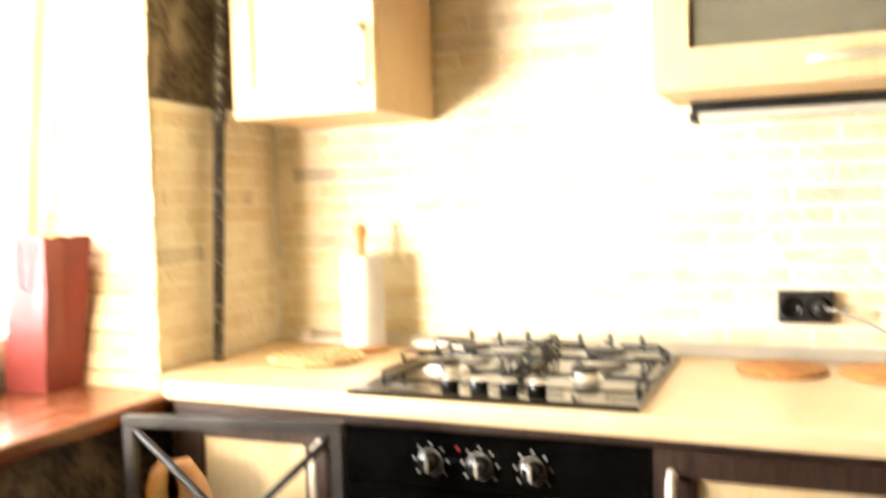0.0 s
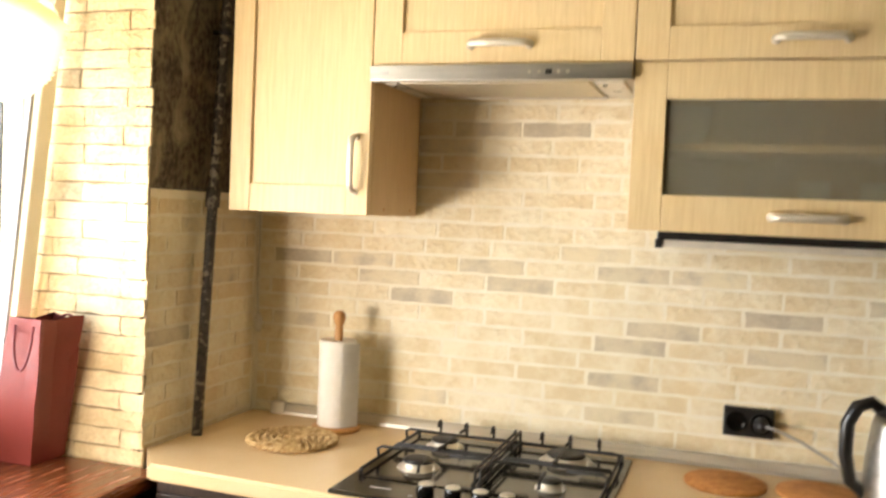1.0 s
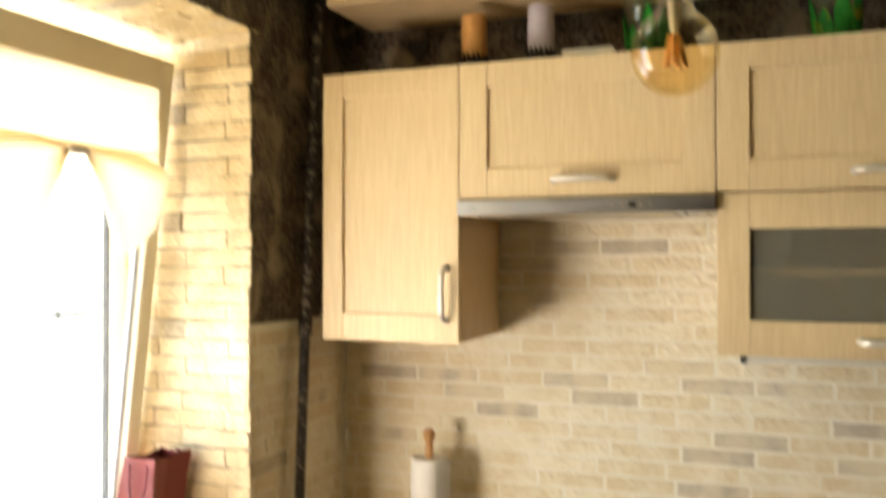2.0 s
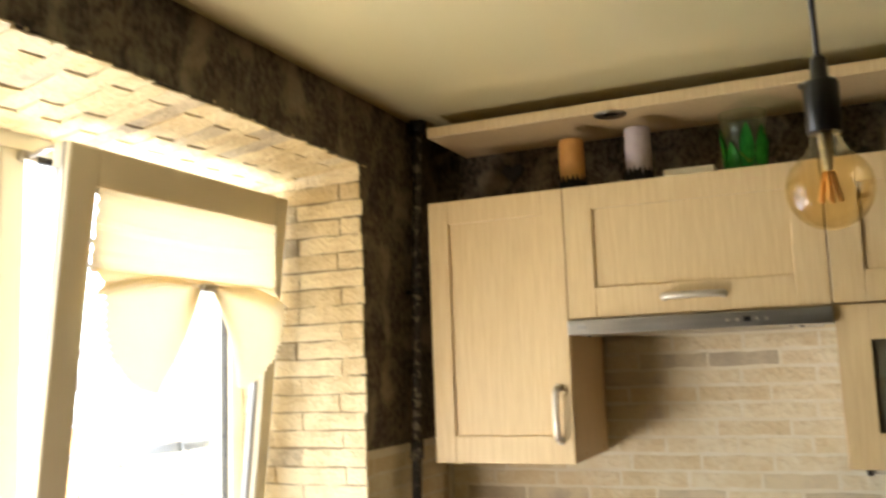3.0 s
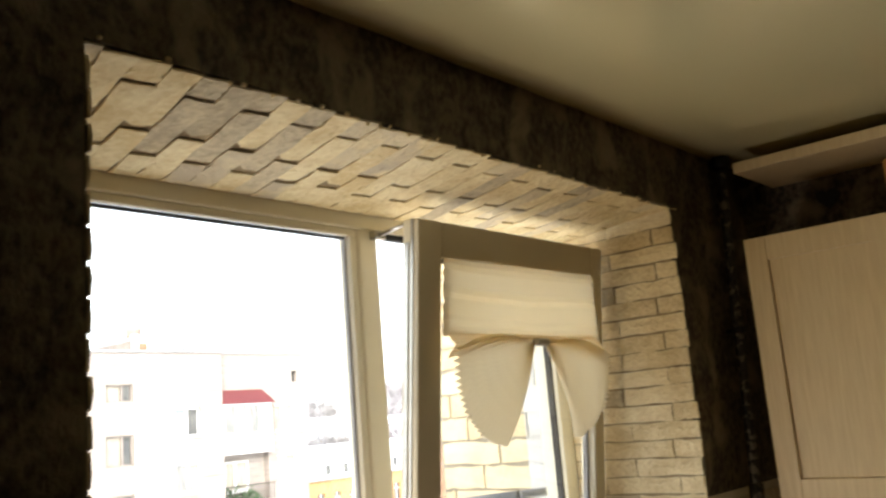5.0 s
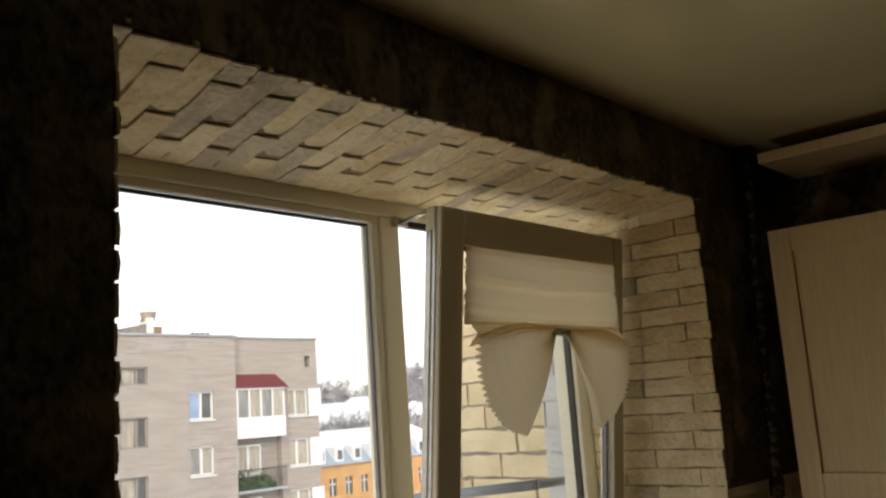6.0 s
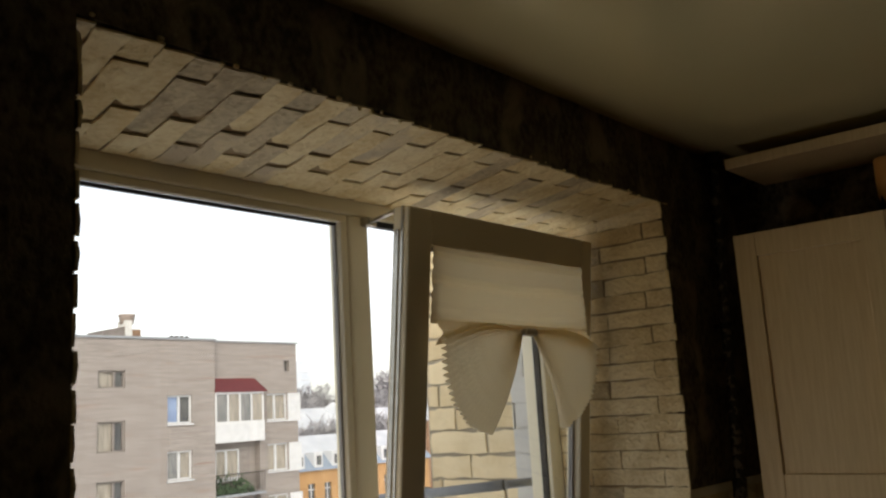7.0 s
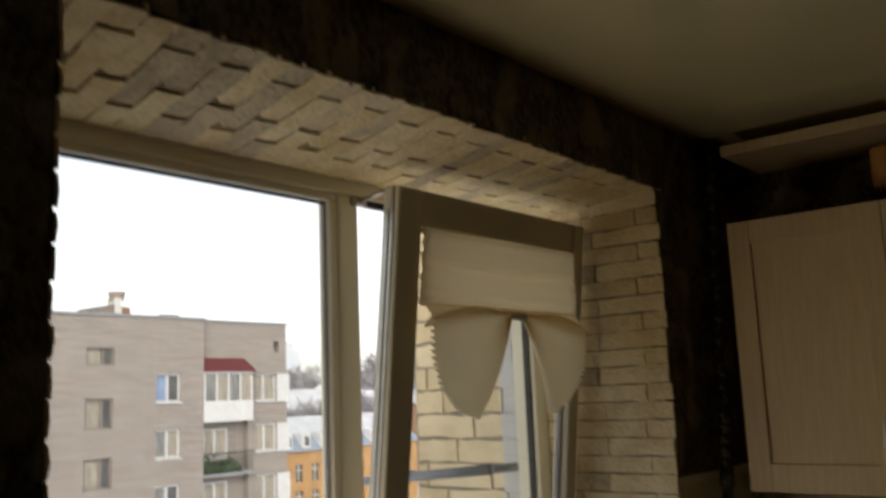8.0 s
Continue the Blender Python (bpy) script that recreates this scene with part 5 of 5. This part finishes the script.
# open balconies with plants below
for i in range(4):
    zf = -2.15 - ST * i
    ob_ = part("balcony", boxed(XH - 0.95, XH + 0.04, 28.90, 32.42, zf - 0.15, zf), PARAPET_M, block, "open balcony with dark railing and plants")
    bm = bmesh.new()
    for k in range(19):
        y = 28.93 + k * 0.190
        box(bm, XH - 0.03, XH - 0.005, y, y + 0.025, zf, zf + 1.15)
    box(bm, XH - 0.04, XH + 0.01, 28.90, 32.42, zf + 1.12, zf + 1.18)
    part("railing", bm, BLACK_METAL, ob_)
    part("back_wall", boxed(XH - 1.3, XH - 0.96, 28.85, 32.6, zf - 0.1, zf + 3.0), FACADE_M, ob_)
    far_window(XH - 0.60, 29.35, 31.05, zf + 0.85, zf + 2.55, 0.45, CURTAIN)
    bm = bmesh.new()
    rng = random.Random(40 + i)
    for _ in range(220):
        c = (XH - rng.uniform(0.12, 0.6), rng.uniform(29.0, 31.6), zf + abs(rng.gauss(0.25, 0.35)))
        s = rng.uniform(0.05, 0.13)
        bmesh.ops.create_cone(bm, cap_ends=True, segments=4, radius1=s, radius2=0.01, depth=s * 2.2, matrix=Matrix.Translation(c) @ Euler((rng.uniform(-1, 1), rng.uniform(-1, 1), 0)).to_matrix().to_4x4())
    part("plants", bm, PLANTS_M, ob_, "green balcony plants")["kind"] = "stuff"

block.location.y -= 0.5

# orange house with a snowy roof beyond
old = thing("orange_house", (-86, 76, GZ), "orange stucco house with a snowy mansard roof", "building")
oh = []
for k in range(9):
    for r in range(4):
        oh.append((64.5 + 2.5 * k, 65.6 + 2.5 * k, -6.9 - 3.0 * r, -4.9 - 3.0 * r))
bm = bmesh.new()
holed(bm, [63, 88] + [h for a in oh for h in a[:2]], [GZ - 1, -3.4] + [h for a in oh for h in a[2:] if h > GZ], [h for h in oh if h[2] > GZ], lambda u, v, s: (-80 - 0.4 * s, u, v))
part("wall", bm, ORANGE_M, old)
part("wall", boxed(-92, -80.4, 62.6, 63, GZ, -3.4), ORANGE_M, old)
for h in oh:
    if h[2] > GZ:
        w = part("window", boxed(-80.35, -80.25, *h), DARK_PANE, old)
        part("frame", boxed(-80.2, -80.12, h[0], h[1], (h[2] + h[3]) / 2 + 0.3, (h[2] + h[3]) / 2 + 0.42), WINDOW_W, w)
        part("frame", boxed(-80.2, -80.12, (h[0] + h[1]) / 2 - 0.06, (h[0] + h[1]) / 2 + 0.06, h[2], h[3]), WINDOW_W, w)
bm = bmesh.new()
vq = [bm.verts.new(p) for p in ((-79.6, 62.4, -3.4), (-79.6, 88.5, -3.4), (-81.6, 62.8, -1.5), (-81.6, 88, -1.5), (-92, 62.4, -3.4), (-92, 88.5, -3.4), (-92, 62.8, -1.5), (-92, 88, -1.5))]
for q in ((0, 1, 3, 2), (4, 0, 2, 6), (1, 5, 7, 3), (2, 3, 7, 6), (0, 4, 5, 1), (4, 6, 7, 5)):
    bm.faces.new([vq[i] for i in q])
oroof = part("roof", bm, SLATE_M, old, "blue-grey lower mansard slope")
bm = bmesh.new()
vq = [bm.verts.new(p) for p in ((-81.4, 62.6, -1.48), (-81.4, 88.2, -1.48), (-86, 64, 0.5), (-86, 87, 0.5), (-92, 62.6, -1.48), (-92, 88.2, -1.48))]
for q in ((0, 1, 3, 2), (2, 3, 5, 4), (0, 2, 4), (1, 5, 3), (0, 4, 5, 1)):
    bm.faces.new([vq[i] for i in q])
part("snow_cover", bm, SNOW_M, oroof, "snow on the upper roof")
for k in range(8):
    y = 65.2 + 2.8 * k
    d = part("dormer", boxed(-81.8, -79.9, y, y + 1.3, -3.1, -1.35, bevel=0.05), WINDOW_W, oroof)
    part("pane", boxed(-79.88, -79.84, y + 0.3, y + 1.0, -2.8, -1.75), DARK_PANE, d)

old.location.z -= 0.5

# far tower block, haze painted as its pale blue-grey, stepped towards its top
tower = thing("distant_tower", (-262, 222, GZ), "tower block tinted pale for haze, far beyond the roofs", "building")
part("wall", boxed(-272, -260, 216.0, 224.6, GZ, 21.6), HAZE, tower)
part("upper_storey", boxed(-271, -261, 217.0, 222.2, 21.6, 24.4), HAZE, tower)
for k in range(5):
    part("ledge", boxed(-272.2, -259.6, 215.7, 225.4 - 0.5 * k, 8.0 + 3.0 * k, 8.5 + 3.0 * k), SNOW_M, tower)

# more snowy roofs and bare trees far off
for k, (x, y, w, h, z) in enumerate(((-100, 84, 9, 5.0, 3.6), (-103, 95, 8, 5.0, 4.4), (-112, 110, 14, 4.5, 3.4), (-120, 130, 20, 5, 3.6), (-125, 100, 12, 5, 5.0))):
    hs = thing("distant_house", (x, y, GZ), "distant house with a snow-covered roof", "building", "distant snowy houses")
    part("wall", boxed(x - 5, x + 5, y - w / 2, y + w / 2, GZ, z - 3), RUST, hs)
    bm = bmesh.new()
    vq = [bm.verts.new(p) for p in ((x + 5.5, y - w / 2, z - 3), (x + 5.5, y + w / 2, z - 3), (x, y - w / 2 + 1, z), (x, y + w / 2 - 1, z), (x - 5.5, y - w / 2, z - 3), (x - 5.5, y + w / 2, z - 3))]
    for q in ((0, 1, 3, 2), (2, 3, 5, 4), (0, 2, 4), (1, 5, 3), (0, 4, 5, 1)):
        bm.faces.new([vq[i] for i in q])
    part("roof", bm, SNOW_M, hs, "snow-covered roof")


def bare_tree(x, y, top, seed):
    rng = random.Random(seed)
    t = thing("bare_tree", (x, y, GZ), "bare winter tree with fine twigs paled for distance haze", "tree", "bare trees behind the roofs")
    h = top - GZ
    bm = bmesh.new()
    tube(bm, [(x, y, GZ), (x + 0.2, y + 0.1, GZ + h * 0.4), (x, y, GZ + h * 0.8)], [0.40, 0.28, 0.10], 7)
    part("trunk", bm, BARK_HAZED, t)
    bm = bmesh.new()
    for _ in range(60):
        a, f = rng.uniform(0, math.tau), rng.uniform(0.35, 0.8)
        p = Vector((x, y, GZ + h * f))
        ln = h * (0.95 - f) * rng.uniform(0.5, 0.9)
        d = Vector((math.cos(a) * 0.7, math.sin(a) * 0.7, 1.0)).normalized()
        q = p + d * ln * 0.6
        e = q + (d + Vector((rng.uniform(-.4, .4), rng.uniform(-.4, .4), 0.2))).normalized() * ln * 0.5
        tube(bm, [p, q, e], [0.12, 0.07, 0.03], 4, caps=False)
        for _ in range(16):
            s = q.lerp(e, rng.random()) if rng.random() < 0.6 else p.lerp(q, rng.uniform(0.4, 1))
            w = s + Vector((rng.uniform(-1, 1), rng.uniform(-1, 1), rng.uniform(0.1, 1))).normalized() * rng.uniform(0.8, 2.4)
            tube(bm, [s, w], [0.10, 0.05], 3, caps=False)
    part("crown", bm, BARK_HAZED, t, "bare twigs")


for k, (x, y, top) in enumerate(((-110, 93, 9), (-112, 97, 6.5), (-108, 101, 8), (-111, 106, 8.5), (-109, 110.5, 12.5), (-112, 114, 10), (-110, 118, 9.5), (-125, 104, 8), (-106, 89, 6), (-122, 122, 9.5), (-96, 81, 3.5), (-98, 84, 4.5), (-97, 88, 3.8), (-104, 95, 6), (-106, 104, 6.5), (-100, 99, 4.5))):
    bare_tree(x - 14, y * 1.14, top + 0.8, 60 + k)
for k, (x, y, top) in enumerate(((-95, 78, 1.6), (-94, 82, 2.4), (-95, 86, 2.0), (-94, 90, 3.0), (-96, 95, 3.2))):
    bare_tree(x, y, top, 90 + k)


# ---- brick slips, piece by piece ----
def slip_meshes(name, length, height, depth, material, count, seed):
    """Alike slips on shared meshes: face in the local xz plane towards -y, edges chipped and uneven."""
    rng = random.Random(seed)
    out = []
    for i in range(count):
        bm = bmesh.new()
        nx, nz = 5, 2
        face, back = [], []
        for a in range(nx + 1):
            col, colb = [], []
            for c in range(nz + 1):
                ex, ez = a in (0, nx), c in (0, nz)
                x = (a / nx - 0.5) * length + (rng.uniform(-1, 1) * length * (0.012 if ex else 0.03))
                z = (c / nz - 0.5) * height + (rng.uniform(-1, 1) * height * (0.060 if ez else 0.10))
                y = -depth + rng.uniform(0.0, 0.16) * depth + (0.16 * depth if ex or ez else 0) + (0.2 * depth if ex and ez else 0)
                col.append(bm.verts.new((x, y, z)))
                colb.append(bm.verts.new((x, 0.0, z)) if ex or ez else None)
            face.append(col)
            back.append(colb)
        for a in range(nx):
            for c in range(nz):
                f = bm.faces.new((face[a][c], face[a + 1][c], face[a + 1][c + 1], face[a][c + 1]))
        for a in range(nx):
            for c in (0, nz):
                bm.faces.new((face[a][c], face[a + 1][c], back[a + 1][c], back[a][c]))
        for c in range(nz):
            for a in (0, nx):
                bm.faces.new((face[a][c], face[a][c + 1], back[a][c + 1], back[a][c]))
        out.append(mesh_of(bm, name, material))
    return out


def lay(parent, place, u0, u1, v0, v1, length, pitch, joint, depth, material, seed, bond, ragged=0.0, bed=None, grey_m=None, greys=()):
    """Courses of slips in the rectangle u, v; place(u, v) gives the pose of a slip's centre, bond(row) where a head joint
    of that course lies. greys: places (u, row) of the slips of grey_m."""
    rng = random.Random(seed)
    bed = joint if bed is None else bed
    made = {}
    row, v = 0, v0
    while v + pitch * 0.6 < v1:
        h = min(pitch, v1 - v)
        u = bond(row, rng)
        u -= length * math.ceil((u - u0) / length)
        while u < u1 - 0.012:
            a, b = max(u, u0), min(u + length, u1 + rng.uniform(0, ragged))
            if b - a > 0.010:
                grey = any(r == row and a < gu < b for gu, r in greys)
                key = (max(3, min(60, round((b - a) / length * 60))), grey)
                if key not in made:
                    made[key] = slip_meshes("brick", length * key[0] / 60 - joint, pitch - bed, depth, grey_m if grey else material, 6 if key[0] == 60 else 2, seed + key[0])
                ob = new("brick", rng.choice(made[key]))
                ob.parent = parent
                ob.matrix_basis = place((a + b) / 2, v + h / 2) @ pose(0, rng.uniform(-0.15, 0.15) * depth, 0, rng.uniform(-80, 80) * depth, rng.uniform(-70, 70) * depth, rng.uniform(-60, 60) * depth)
            u += length
        v += pitch
        row += 1


def loose_bond(length):
    """Head joints that wander from course to course."""
    return lambda row, rng: length * ((0.0, 0.5, 0.25, 0.72)[row % 4] + rng.uniform(-0.06, 0.06))


# back wall: head joints of the courses between worktop and cabinets
HEADS = {2: 0.956, 3: 0.850, 4: 0.960, 5: 0.936, 6: 0.974, 7: 1.052, 8: 0.596, 9: 0.684, 10: 0.605, 11: 1.062, 15: 0.658, 17: 0.663, 18: 0.763}
WALL_GREYS = [(0.69, 10), (1.00, 11), (0.77, 9), (1.25, 10), (1.07, 10), (0.54, 8), (0.32, 10), (0.12, 10), (0.40, 9), (1.43, 8), (1.12, 7), (1.06, 6), (1.40, 6),
              (1.04, 4), (1.04, 2), (0.49, 2), (0.12, 6), (0.62, 18), (0.72, 18), (0.85, 18), (0.58, 17), (0.57, 15), (1.70, 4), (1.62, 9), (0.20, 13)]
loose = loose_bond(0.184)
lay(wall_north, lambda u, v: pose(u, 0.0085, v), 0.006, 1.98, 0.9015, 1.86, 0.184, 0.0450, 0.0092, 0.0044, BRICK, 1,
    lambda row, rng: HEADS[row] if row in HEADS else loose(row, rng), grey_m=BRICK_GREY, greys=WALL_GREYS)
lay(wall_west, lambda u, v: pose(-0.007, u, v, 0, 0, 90), WIN_Y1 + 0.006, -0.004, SILL_Z, 1.538, 0.184, 0.0455, 0.0085, 0.0050, BRICK, 2, loose,
    grey_m=BRICK_GREY, greys=[(-0.10, 9), (-0.30, 12), (-0.44, 6), (-0.05, 12)])
# reveal: half bond, one course breaking near the arris, the next near the glass
lay(wall_west, lambda u, v: pose(u, WIN_Y1 - 0.002, v), -0.368, 0.0, 0.8745, SOFFIT - 0.006, 0.210, 0.0449, 0.0034, 0.008, BRICK_PALE, 3,
    lambda row, rng: (-0.063 if row % 2 else -0.190) + rng.uniform(-0.008, 0.008), ragged=0.008, bed=0.0036, grey_m=REVEAL_GREY,
    greys=[(-0.28, 28), (-0.28, 26), (-0.28, 20), (-0.28, 14)])
lay(wall_west, lambda u, v: pose(u, WIN_Y0 + 0.003, v, 0, 0, 180), -0.368, 0.0, 0.8745, SOFFIT - 0.006, 0.210, 0.0449, 0.0040, 0.008, BRICK_PALE, 4,
    lambda row, rng: (-0.063 if row % 2 else -0.190) + rng.uniform(-0.008, 0.008), ragged=0.004)
SKEW = 0.145
lay(wall_west, lambda u, v: pose(u, v - SKEW * u, SOFFIT - 0.0020 + u * math.tan(radians(SLOPE)) + rise(v) * (1 + u / 0.37), 90, -SLOPE, -math.degrees(math.atan(SKEW))), -0.368, 0.0, -1.980 - 2.5 * 0.0498, WIN_Y1 + 0.02, 0.210, 0.0498, 0.0036, 0.0048, BRICK_SOFFIT, 5,
    lambda row, rng: (-0.189 if row % 2 else -0.062) + rng.uniform(-0.007, 0.007), ragged=0.004, bed=0.0024, grey_m=REVEAL_GREY,
    greys=[(-0.03, 4), (-0.11, 5), (-0.23, 6), (-0.21, 4), (-0.12, 8), (-0.22, 9), (-0.03, 8), (-0.03, 10), (-0.10, 19), (-0.25, 19), (-0.03, 24), (-0.14, 25), (-0.01, 6)])
lay(pier, lambda u, v: pose(u, -0.287, v), -1.035, -0.668, 1.0, 2.9, 0.262, 0.078, 0.010, 0.010, SIL_BRICK, 6, loose_bond(0.262))
lay(pier, lambda u, v: pose(u, -0.314, v), -0.665, -0.446, 1.0, 2.9, 0.262, 0.078, 0.008, 0.008, WHITE_BRICK, 7, loose_bond(0.262))
